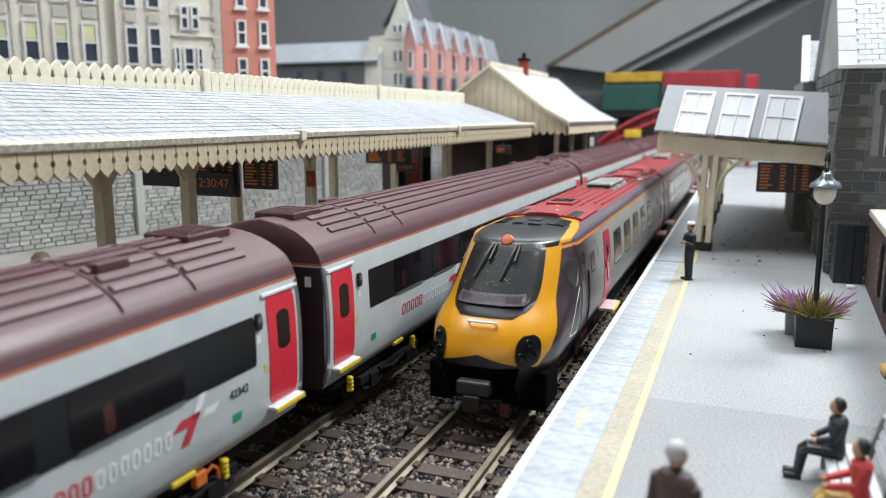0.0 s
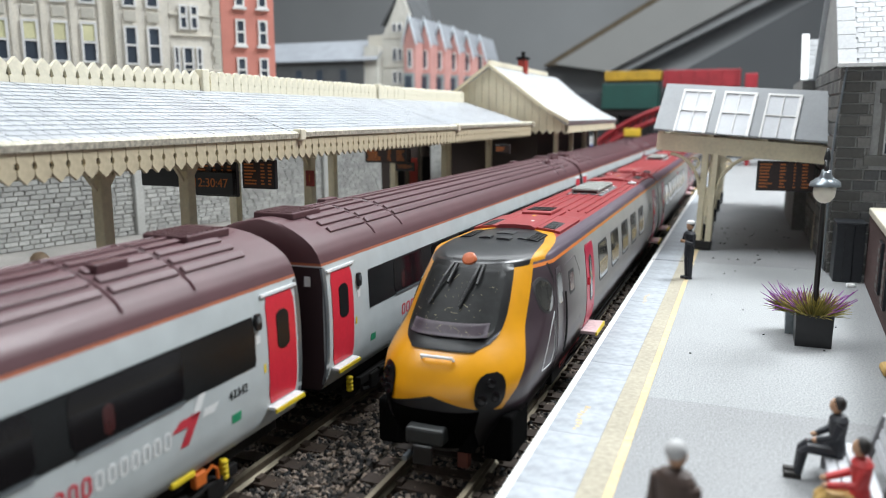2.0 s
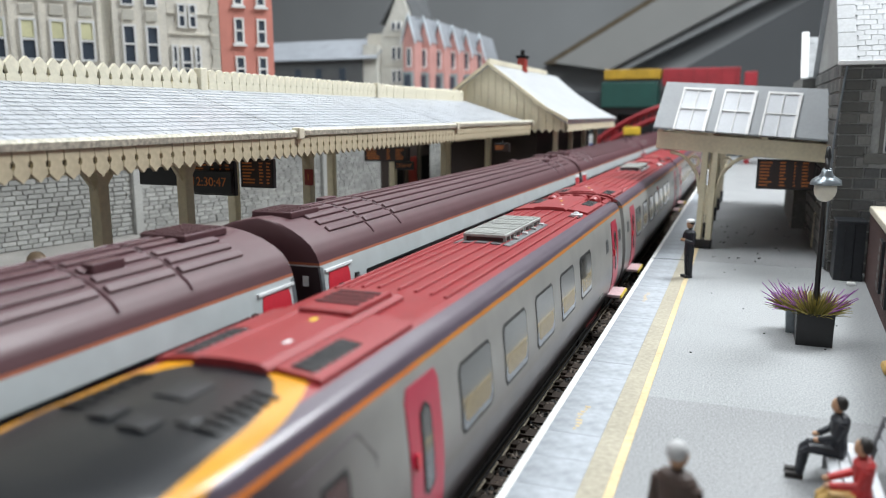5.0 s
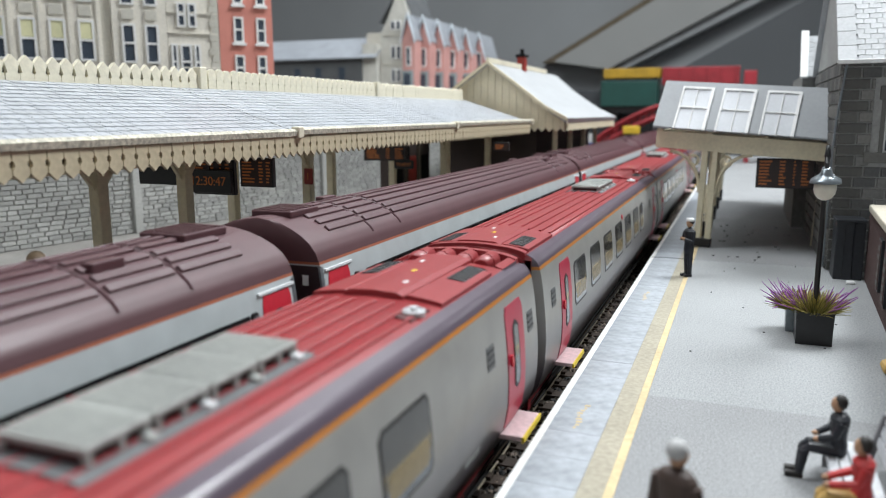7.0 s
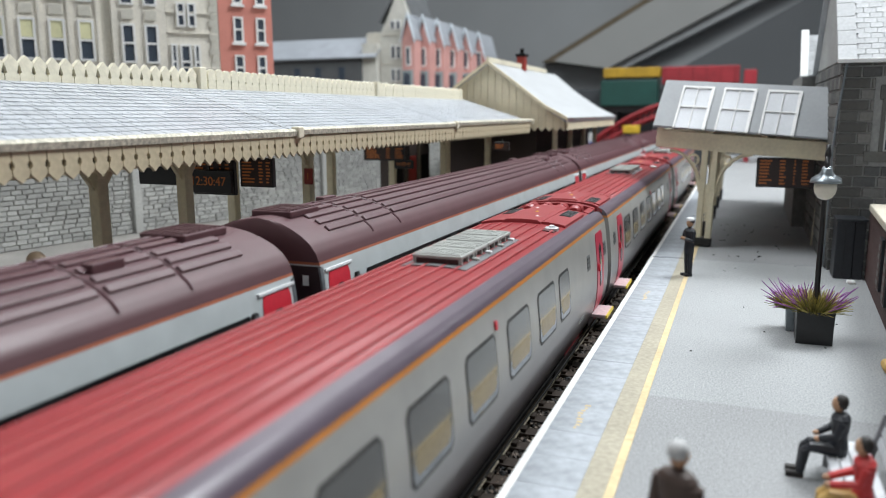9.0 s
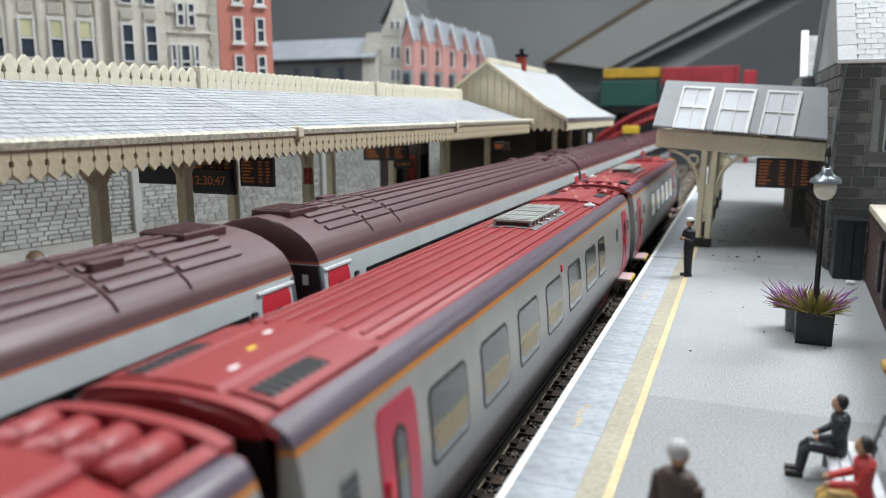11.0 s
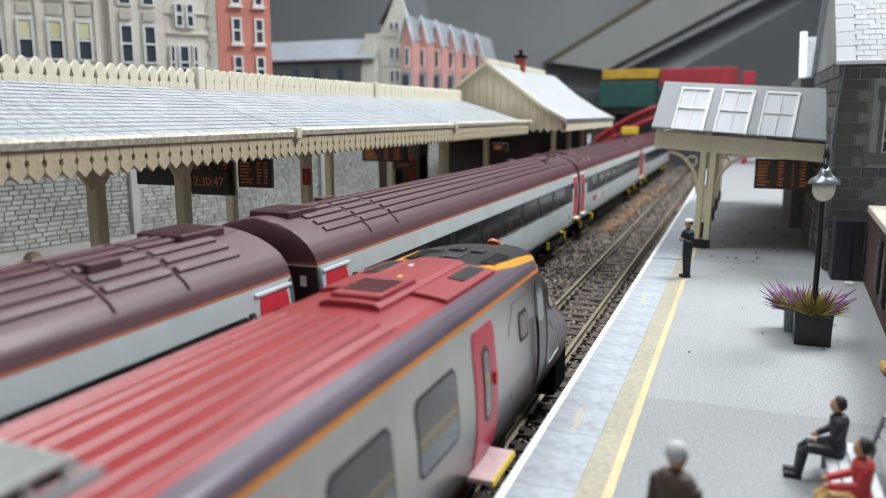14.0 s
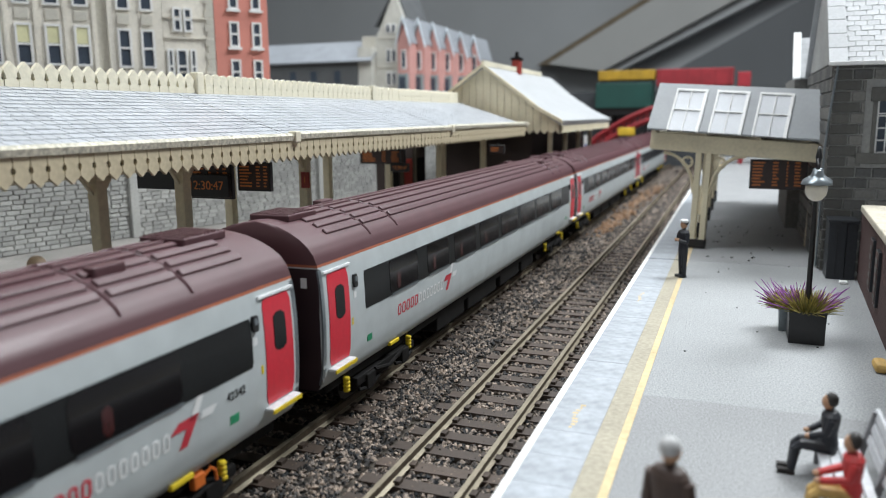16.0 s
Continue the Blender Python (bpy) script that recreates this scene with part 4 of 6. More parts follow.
def standing(name_label, x, y, coat, hair, rz=0.0, arms=True, z=12.0, scale=1.0, cap=False):
    bm = B()
    for s in (-1, 1):
        tube(bm, [(s * 1.1, 0.2, 0.7), (s * 1.15, 0, 5.5), (s * 1.1, 0, 11.2)], [0.85, 1.05, 1.35], 8, 0)
        box(bm, s * 1.2 - 0.85, s * 1.2 + 0.85, -2.2, 0.9, 0, 1.1, 0.2, 0)
    lathe(bm, [(2.3, 9.0), (2.5, 11.0), (2.2, 13.5), (2.7, 16.5), (2.9, 18.2), (2.2, 19.0), (0.9, 19.4), (0.85, 20.2)], 0, 0, 14, 0, 1.0, 0.68)
    blob(bm, (0, -0.1, 21.3), (1.25, 1.45, 1.75), 1)
    blob(bm, (0, 0.25, 22.0), (1.4, 1.5, 1.45), 2)
    if cap:
        lathe(bm, [(1.5, 22.2), (1.6, 22.9), (1.2, 23.4)], 0, 0, 12, 3)
    for s in (-1, 1):
        if arms:
            tube(bm, [(s * 2.7, 0, 17.8), (s * 3.5, -0.4, 14.6), (s * 1.2, -2.6, 15.2)], [1.0, 0.9, 0.7], 8, 0)
            blob(bm, (s * 0.8, -2.8, 15.4), (0.7, 0.7, 0.6), 1)
        else:
            tube(bm, [(s * 2.7, 0, 17.8), (s * 3.4, 0, 13.5), (s * 3.1, -0.5, 9.8)], [1.0, 0.9, 0.7], 8, 0)
            blob(bm, (s * 3.1, -0.6, 9.2), (0.6, 0.6, 0.8), 1)
    bmesh.ops.scale(bm, vec=(scale,) * 3, verts=bm.verts)
    o = part("figurine", bm, [coat, SKIN, hair, WHITE], None)
    o.location, o.rotation_euler = (x * MM, y * MM, z * MM), (0, 0, radians(rz))
    return tagged(o, name_label, "figurine", group="model figures")


standing("black-painted standing model figure with folded arms on the platform", 40.3, 175, SUIT, HAIRD, -55, cap=True)
standing("brown-coated model figure with grey hair standing on the platform", 52.3, -41.5, BROWN, GREYH, 148, False)
standing("pale-haired model figure standing on the far platform", -84, -18, SUIT, SANDH, 60, False, scale=1.5)


def seated(label, x, y, coat, legs, hair, reach):
    bm = B()
    lathe(bm, [(2.1, 5.4), (2.3, 7.0), (1.9, 9.0), (2.3, 11.4), (2.4, 12.8), (1.6, 13.6), (0.7, 14.0)], 1.0, 0, 12, 0, 0.75, 1.0)
    blob(bm, (0.4, 0, 15.4), (1.3, 1.15, 1.6), 1)
    blob(bm, (0.85, 0, 15.8), (1.35, 1.3, 1.6), 2)
    for s in (-1, 1):
        tube(bm, [(1.0, s * 1.1, 6.3), (-4.2, s * 1.2, 6.5), (-5.0, s * 1.2, 5.6), (-5.6, s * 1.2, 1.0)], [1.2, 1.05, 1.0, 0.75], 8, 3)
        box(bm, -8.2, -4.9, s * 1.2 - 0.7, s * 1.2 + 0.7, 0, 1.1, 0.2, 2)
        tube(bm, [(1.0, s * 2.3, 12.4), (0.0, s * 2.8, 9.8), (-2.6 - reach, s * 1.6, 8.6)], [0.9, 0.8, 0.65], 8, 0)
        blob(bm, (-3.0 - reach, s * 1.5, 8.5), (0.7, 0.6, 0.5), 1)
    bmesh.ops.scale(bm, vec=(0.9, 0.95, 0.91), verts=bm.verts)
    o = part("figurine", bm, [coat, SKIN, hair, legs], None)
    o.location = (x * MM, y * MM, 12 * MM)
    return tagged(o, label, "figurine", group="model figures")


seated("seated model figure in black on the bench", 75.6, 5.5, SUIT, SUIT, HAIRD, 0.0)
seated("seated model figure in a red coat on the bench", 77.0, -12.5, REDC, TANL, HAIRD, 1.5)


def bench():
    b = thing("bench", "pale grey slatted platform bench", "bench", 80, -3, 12)
    G = mat("pale_grey_bench", (0.50, 0.51, 0.53), 0.5, vary=0.1)
    GD = mat("grey_bench_end", (0.22, 0.22, 0.23), 0.5)
    for k in range(4):
        part("seat_slat", box(B(), -5.4 + k * 1.9, -3.8 + k * 1.9, -24, 15, 4.2, 4.9, 0.12), G, b)
    m = Matrix.Rotation(radians(14), 4, "Y")
    for k in range(3):
        part("back_slat", moved(box(B(), 1.6, 2.3, -24, 15, 6.2 + k * 2.2, 7.9 + k * 2.2, 0.12), m), G, b)
    for y in (-23, -4, 13):
        part("leg", box(B(), -5.2, -4.4, y, y + 1.0, 0, 4.2), GD, b)
        part("leg", moved(box(B(), 1.0, 2.1, y, y + 1.0, 0.6, 12), m), GD, b)
        part("brace", box(B(), -5.0, 2.4, y, y + 1.0, 3.2, 4.2), GD, b)


bench()
o = tagged(part("parcel", box(B(), 93.6, 97.0, 70, 77, 12.0, 14.6, 1.1), TANL), "small tan bundle lying against the brick wall", "parcel")
o = tagged(part("parcel", box(B(), 97.6, 100.6, 180, 183, 12.0, 13.2, 0.4), WHITE), "scrap of white paper beside the cabinet", "litter")


# ---- town buildings above the retaining wall ----
def sash(parent, u0, u1, z0, z1, blind=False, sill=True, frame_m=None):
    """A sash window on a facade that runs along x and faces -y."""
    fm = frame_m or WHITE
    bm = B()
    f = 1.25
    box(bm, u0, u0 + f, -0.8, 0.3, z0, z1)
    box(bm, u1 - f, u1, -0.8, 0.3, z0, z1)
    for a in (z0, (z0 + z1) / 2 - 0.45, z1 - f):
        box(bm, u0 + f, u1 - f, -0.75, 0.3, a, a + f)
    w = part("window", bm, fm, parent, "white framed sash window")
    part("pane", box(B(), u0 + f, u1 - f, -0.25, 0.1, z0 + f, z1 - f), PANE, w)
    if blind:
        part("blind", box(B(), u0 + f, u1 - f, -0.4, -0.27, (z0 + z1) / 2 + 1, z1 - f), BLIND, w, "half-drawn cream blind")
    if sill:
        part("sill", box(B(), u0 - 1.2, u1 + 1.2, -1.5, 0.3, z0 - 1.6, z0), fm, w)
    return w


def town():
    # facades run back from the corner at (-240, 310)
    rz = math.degrees(math.atan2(0.766, 0.643))
    red = thing("town_house", "red brick card town house with white sash windows", "building", -240, 310, 0, rz)
    part("wall", box(B(), -34, 1, 0, 40, 60, 300), FAC_RED, red)
    for a, b in ((-24.8, -18.3), (-9.9, -3.6)):
        for z in (98.0, 122.2, 146.4, 170.6):
            sash(red, a, b, z, z + 16.5)
    stone = thing("town_house", "buff stone card terrace with tall white sash windows", "building", -240, 310, 0, rz)
    part("wall", box(B(), -66, -34.3, 0.6, 40, 60, 300), FAC_STONE, stone)
    part("wall", box(B(), -98, -66.2, 0.25, 40, 60, 300), FAC_STONE, stone)
    part("wall_return", box(B(), -104, -98.2, 2.5, 40, 60, 300), FAC_STONE_D, stone)
    part("wall", box(B(), -260, -104.2, 0.2, 40, 60, 300), FAC_STONE, stone)
    for z in (105, 126.5, 139, 173):
        part("string_course", box(B(), -66, -35.4, -0.3, 0.6, z, z + 1.0), FAC_STONE, stone)
    for k in range(30):
        part("quoin", box(B(), -39.0 - (k % 2) * 1.2, -34.4, -0.2, 0.7, 92 + k * 4.4, 92 + k * 4.4 + 4.1), FAC_STONE_D, stone)
    for z in (83, 130.5, 166):
        for a, b in ((-60, -54.6), (-53.4, -48)):
            sash(stone, a, b, z, z + 15, sill=False)
    for a, b in ((-64.5, -60.5), (-59, -52), (-50.5, -46.5)):
        sash(stone, a, b, 98, 120, sill=False)
    for a, b in ((-93, -85), (-79.5, -71.5)):
        for z in (73, 107.5, 142, 177):
            sash(stone, a, b, z, z + 23.5, sill=False)
            part("apron_panel", box(B(), a + 0.5, b - 0.5, -0.9, -0.3, z + 26, z + 32, 0.2), FAC_STONE_D, stone)
    for k in range(8):
        b = -108.2 - k * 15.6
        for z in (73.5, 108, 142.5, 177):
            sash(stone, b - 8.8, b, z, z + 23.8, blind=True, sill=False)
            part("apron_panel", box(B(), b - 8.0, b - 0.8, -0.5, 0.3, z + 26.2, z + 32, 0.2), FAC_STONE_D, stone)
        part("pilaster", box(B(), b + 1.6, b + 3.4, -0.7, 0.3, 60, 300), FAC_STONE, stone)
    # street ledge that carries the houses
    structure("ground_terrace", box(B(), -1200, -262, 330, 1500, -4, 100), BASE, "raised street level behind the wall", "ground")

    shed = thing("goods_building", "long low grey building with pale slate roof", "building", 0, 0, 0)
    part("wall", box(B(), -600, -425, 800, 880, 90, 152), FAC_DARK, shed)
    part("end_wall", box(B(), -424.8, -404, 802, 880, 90, 168), FAC_GABLE, shed)
    bm = B()
    extrude(bm, [(796, 151), (842, 180), (884, 151), (884, 149), (842, 177), (796, 149)], "x", -604, -403)
    part("roof", bm, FAR_SLATE, shed)
    for x in (-530, -497, -460):
        part("window", box(B(), x, x + 9, 799, 800.5, 122, 138), PANE, shed)
    chapel = thing("gabled_house", "tall buff stone gabled house with narrow windows", "building", 0, 0, 0)
    bm = B()
    extrude(bm, [(-404, 80), (-361, 80), (-361, 202), (-376, 240), (-391, 205), (-404, 180)], "y", 815, 900)
    part("wall", bm, FAC_GABLE, chapel)
    part("side_bay", box(B(), -428, -404.2, 822, 890, 80, 184), FAC_STONE_D, chapel)
    bm = B()
    extrude(bm, [(-376, 243), (-405, 196), (-408, 196), (-376, 247), (-358, 201), (-361, 201)], "y", 820, 895)
    part("roof", bm, FAC_DARK, chapel)
    for z in (118, 148, 186):
        for x in (-388, -380):
            part("window", box(B(), x, x + 6.5, 813.5, 815.2, z, z + 18 if z < 180 else z + 12), WHITE, chapel)
            part("pane", box(B(), x + 1.4, x + 5.1, 813.2, 813.4, z + 1.2, z + 16 if z < 180 else z + 10.5), PANE, chapel)
        part("string_course", box(B(), -400, -362, 813.8, 815, z - 7, z - 5.5), FAC_STONE_D, chapel)
    # pink terrace with white barge boards, stepping away
    for k in range(6):
        x, y = -367.5 + k * 10.8, 806 + k * 26
        rise = (10, 9, 6, 2, -2, -5)[k]
        h = thing("terrace_house", "pink brick terrace house with white bargeboards", "building", 0, 0, 0, group="pink terrace")
        bm = B()
        extrude(bm, [(x, 80), (x + 17, 80), (x + 17, 163 + rise), (x + 8.5, 192 + rise), (x, 163 + rise)], "y", y, y + 60)
        part("wall", bm, FAC_PINK, h)
        for s in (-1, 1):
            bm = B()
            extrude(bm, [(x + 8.5, 194 + rise), (x + 8.5 + s * 9.4, 163 + rise), (x + 8.5 + s * 9.4, 161.5 + rise), (x + 8.5, 192.3 + rise)], "y", y - 0.9, y + 60)
            part("roof", bm, FAR_SLATE, h, "blue-grey slate slope")
        for s in (-1, 1):
            bm = B()
            c = x + 8.5
            extrude(bm, [(c, 197 + rise), (c + s * 10.5, 160 + rise), (c + s * 10.5, 157 + rise), (c, 192 + rise)], "y", y - 5, y - 1)
            part("bargeboard", bm, mat("pale_blue_white_paint", (0.55, 0.60, 0.64), 0.5), h)
        part("window", box(B(), x + 5, x + 12, y - 1.2, y + 0.2, 138, 163), WHITE, h)
        part("pane", box(B(), x + 6.5, x + 10.7, y - 1.5, y - 1.3, 140, 161), PANE, h)
        part("bay", box(B(), x + 2, x + 15, y - 6, y, 80, 132), mat("grey_green_bay", (0.25, 0.30, 0.31), 0.6), h)
        part("bay_pane", box(B(), x + 4, x + 13, y - 6.5, y - 6.1, 104, 128), PANE, h)


town()


# ---- far end: red footbridge, upper line with wagons ----
def far_end():
    RED = mat("red_bridge_paint", (0.24, 0.012, 0.018), 0.5)
    b = thing("footbridge", "red lattice footbridge arching over the lines", "bridge", 0, 0, 0)
    arc = [(-135 + 150 * i / 20, 920, 34 + 62 * math.sin(math.pi * (i / 20) * 0.5) ** 0.8) for i in range(21)]
    for dz, r in ((0, 3.0), (-14, 3.2)):
        for dy in (0, 26):
            part("rail_beam", tube(B(), [(p[0], p[1] + dy, p[2] + dz) for p in arc], r, 8), RED, b)
    for i in range(1, 20, 1):
        p, q = arc[i], arc[i + 1]
        part("lattice", tube(B(), [(p[0], 920, p[2] - 13), (q[0], 920, q[2])], 1.1, 6), RED, b)
    part("deck", box(B(), 14, 190, 914, 950, 76, 84), RED, b)
    part("parapet", box(B(), 14, 190, 916, 919, 84, 98), RED, b)
    for x in (-112, 60):
        part("pier", box(B(), x, x + 6, 925, 940, -4, 60), RED, b)
    v = thing("viaduct", "dark grey retaining structure carrying an upper line", "viaduct", 0, 0, 0)
    part("wall", box(B(), -300, 600, 1105, 1180, -4, 112), mat("dark_viaduct", (0.045, 0.05, 0.055), 0.9), v)
    part("wall", box(B(), -420, -300, 1105, 1300, -4, 135), FAC_DARK, v)
    c = thing("wagon", "green box wagon standing below the upper line", "wagon", 0, 0, 0)
    part("body", box(B(), -150, -66, 1060, 1100, 86, 124, 1), mat("dark_green_wagon", (0.008, 0.055, 0.045), 0.5), c)
    part("frame", box(B(), -148, -68, 1064, 1096, 76, 86), BLACK, c)
    for x in (-138, -88):
        part("bogie", box(B(), x, x + 14, 1066, 1094, -3, 76), BLACK, c)
    for x0, x1, z0, z1, col, lab in ((-154, -67, 130, 145, (0.42, 0.25, 0.02), "yellow box wagon on the upper line"), (-64, 48, 119, 145, (0.27, 0.02, 0.028), "red container wagon on the upper line"), (54, 72, 116, 138, (0.30, 0.02, 0.03), "red wagon end on the upper line")):
        w = thing("wagon", lab, "wagon", 0, 0, 0, group="upper line wagons")
        part("body", box(B(), x0, x1, 1106, 1140, z0, z1, 1), mat("wagon_" + lab.split()[0], col, 0.5, stain=0.2), w)
        part("frame", box(B(), x0 + 2, x1 - 2, 1108, 1138, 112, max(z0, 113)), BLACK, w)
        if x1 - x0 > 40:
            for k in range(6):
                part("rib", box(B(), x0 + 6 + k * (x1 - x0 - 12) / 5 - 0.6, x0 + 6 + k * (x1 - x0 - 12) / 5 + 0.6, 1105.2, 1106, z0 + 1, z1 - 1), mat("wagon_rib", tuple(c * 0.7 for c in col), 0.5), w)
    s = thing("sign_stand", "small white and blue notice stand on the far platform", "sign", 0, 0, 0)
    part("board", box(B(), -88, -80, 640, 641, 36, 56), WHITE, s)
    part("stripe", box(B(), -87, -81, 639.5, 640, 40, 47), mat("blue_notice", (0.05, 0.12, 0.4), 0.5), s)
    part("leg", box(B(), -85, -83, 640, 641, 12, 36), BLACK, s)
    y = thing("yellow_crate", "yellow crate on the far platform beneath the bridge", "crate", 0, 0, 0)
    part("body", box(B(), -84, -64, 850, 862, 50, 60, 1), mat("yellow_crate_paint", (0.6, 0.4, 0.03), 0.5), y)
    part("stand", box(B(), -82, -66, 851, 861, -4, 50), BLACK, y)


far_end()


def litter():
    """Dark scraps on the platform under the canopy, and rusty stones strewn between the tracks."""
    rng = random.Random(77)
    c = thing("litter", "small dark scraps lying on the grey platform", "litter", 0, 0, 0, kind="stuff")
    bm = B()
    for _ in range(26):
        x, y = rng.uniform(48, 84), rng.uniform(215, 330)
        blob(bm, Vector((x, y, 12.1)), (rng.uniform(0.3, 0.8), rng.uniform(0.3, 0.9), 0.25), 0, 6, 4)
    for _ in range(12):
        x, y = rng.uniform(40, 95), rng.uniform(60, 210)
        blob(bm, Vector((x, y, 12.1)), (rng.uniform(0.15, 0.4), rng.uniform(0.15, 0.4), 0.2), 0, 6, 4)
    part("scraps", bm, BLACK_DULL, c)
    c = thing("rusty_stones", "orange-brown stones strewn between the two tracks", "ballast", 0, 0, 0, kind="stuff")
    bm = B()
    for cx, cy, sx, sy, n in ((-24, 400, 3, 20, 90), (-22, 470, 4, 22, 110), (-25, 560, 4, 30, 120), (-20, 660, 5, 40, 120)):
        for _ in range(n):
            r = rng.uniform(0.7, 1.5)
            blob(bm, Vector((rng.gauss(cx, sx), rng.gauss(cy, sy), -1.2)), (r, r * 1.2, r * 0.8), 0, 5, 3)
    part("stones", bm, mat("orange_brown_stone", (0.34, 0.17, 0.075), 0.9, islands=0.4, tone=(0.22, 0.15, 0.10)), c)


litter()
# ---- trains ----
def finer(levels, n):
    z = [l[1] for l in levels]
    t = np.linspace(0, 1, len(levels))
    u = np.linspace(0, 1, n)
    # monotone resampling by arc, so that the shoulders stay round
    w = np.interp(u, t, [l[0] for l in levels])
    return list(zip(w, np.interp(u, t, z)))


def width_of(levels):
    zs, ws = [l[1] for l in levels], [l[0] for l in levels]
    return lambda z: float(np.interp(z, zs, ws))


def shell(levels, front, rear, kf, kr, nu=17, p=2.6):
    """A car body from level outlines. front, rear: where the ends stand at each height; kf, kr: how far their corners fall back."""
    bm = B()
    rings = []
    for w, z in levels:
        ring = []
        for i in range(nu):
            u = -1 + 2 * i / (nu - 1)
            ring.append(bm.verts.new((u * w, front(z) + kf(z) * abs(u) ** p, z)))
        for i in range(nu):
            u = 1 - 2 * i / (nu - 1)
            ring.append(bm.verts.new((u * w, rear(z) - kr(z) * abs(u) ** p, z)))
        rings.append(ring)
    n = len(rings[0])
    for a, b in zip(rings, rings[1:]):
        for k in range(n):
            bm.faces.new((a[k], a[(k + 1) % n], b[(k + 1) % n], b[k]))
    bm.faces.new(rings[0][::-1])
    bm.faces.new(rings[-1])
    return bm


def patch(bm, wz, side, y0, y1, z0, z1, off, r=0.0, rows=8, thick=0.5, mi=0, wide=None):
    """A plate that follows the body side, with rounded corners. wide(y, z): the half-width where the side is not straight."""
    cols = 6 if wide else 1
    front, back = [], []
    for j in range(rows + 1):
        z = z0 + (z1 - z0) * j / rows
        d = min(z - z0, z1 - z)
        inset = r - math.sqrt(max(0.0, r * r - (r - d) ** 2)) if r and d < r else 0.0
        fr, bk = [], []
        for i in range(cols + 1):
            y = y0 + inset + (y1 - y0 - 2 * inset) * i / cols
            x = (wide(y, z) if wide else wz(z)) + off
            fr.append(bm.verts.new((side * x, y, z)))
            bk.append(bm.verts.new((side * (x - thick), y, z)))
        front.append(fr)
        back.append(bk)
    fs = []
    for j in range(rows):
        for i in range(cols):
            fs.append(bm.faces.new((front[j][i], front[j][i + 1], front[j + 1][i + 1], front[j + 1][i])))
        fs.append(bm.faces.new((front[j][0], front[j + 1][0], back[j + 1][0], back[j][0])))
        fs.append(bm.faces.new((front[j][-1], back[j][-1], back[j + 1][-1], front[j + 1][-1])))
    for i in range(cols):
        fs.append(bm.faces.new((front[0][i], back[0][i], back[0][i + 1], front[0][i + 1])))
        fs.append(bm.faces.new((front[-1][i], front[-1][i + 1], back[-1][i + 1], back[-1][i])))
    for f in fs:
        f.material_index = mi
    bmesh.ops.recalc_face_normals(bm, faces=fs)
    return bm


def softened(ob, deg=35):
    for f in ob.data.polygons:
        f.use_smooth = True
    ob.data.set_sharp_from_angle(angle=radians(deg))
    return ob


GREY_SIDE = (0.47, 0.51, 0.52)
MAROON = (0.085, 0.034, 0.040)
mk = Paint("silver_grey_and_maroon_coach_paint", GREY_SIDE, 0.48, 0.04)
mk.lay(mk.both(mk.over(mk.z, 42.9)), MAROON)
mk.lay(mk.both(mk.over(mk.z, 42.3), mk.under(mk.z, 42.92)), (0.36, 0.11, 0.055))
mk.lay(mk.both(mk.under(mk.z, 42.0), mk.op("MAXIMUM", mk.under(mk.y, 0.9), mk.over(mk.y, 295.1)), mk.under(mk.ax, 17.2)), (0.030, 0.015, 0.018))
COACH_PAINT = mk.done(0.07)
ROOF_MAROON = mat("maroon_roof_plastic", (0.085, 0.036, 0.042), 0.42, vary=0.1)
DOOR_RED = mat("bright_red_door", (0.62, 0.028, 0.05), 0.35, vary=0.05, stain=0.04, bump=0.05)
BAND = mat("black_window_band", (0.012, 0.013, 0.014), 0.3, vary=0.1, bump=0)
PANE_DARK = mat("dark_coach_glass", (0.007, 0.006, 0.007), 0.12, vary=0.1, bump=0)
for glass in (BAND, PANE_DARK):
    glass.node_tree.nodes["Principled BSDF"].inputs["Specular IOR Level"].default_value = 0.2
SEAT_RED = mat("red_seat_seen_through_glass", (0.045, 0.008, 0.008), 0.2, bump=0)
STEP_W = mat("white_step_plate", (0.70, 0.71, 0.72), 0.5)
YEL = mat("yellow_detail_paint", (0.70, 0.52, 0.02), 0.5, vary=0.05)
ORANGE = mat("orange_detail_paint", (0.60, 0.14, 0.02), 0.5)
LOGO_R = mat("red_lettering", (0.55, 0.04, 0.06), 0.5, vary=0.03)
LOGO_W = mat("white_lettering", (0.72, 0.73, 0.73), 0.5, vary=0.03)
GREENL = mat("green_label", (0.02, 0.25, 0.12), 0.5)
UNDER = mat("underframe_black", (0.006, 0.0055, 0.0055), 0.8, vary=0.3, tone=(0.010, 0.009, 0.0085))
UNDER.node_tree.nodes["Principled BSDF"].inputs["Specular IOR Level"].default_value = 0.2
WHEEL = mat("dark_wheel_steel", (0.05, 0.045, 0.04), 0.4, 0.6)

MK_LEVELS = finer([(15.8, 12.5), (16.9, 14.2), (17.7, 18), (18.0, 23), (18.05, 29), (17.9, 34), (17.6, 38), (17.2, 41), (16.9, 42.8), (16.1, 45), (14.6, 47.0), (12.4, 48.7), (9.6, 50.2), (6.4, 51.4), (3.2, 52.1), (0.05, 52.4)], 46)
MK_W = width_of(MK_LEVELS)


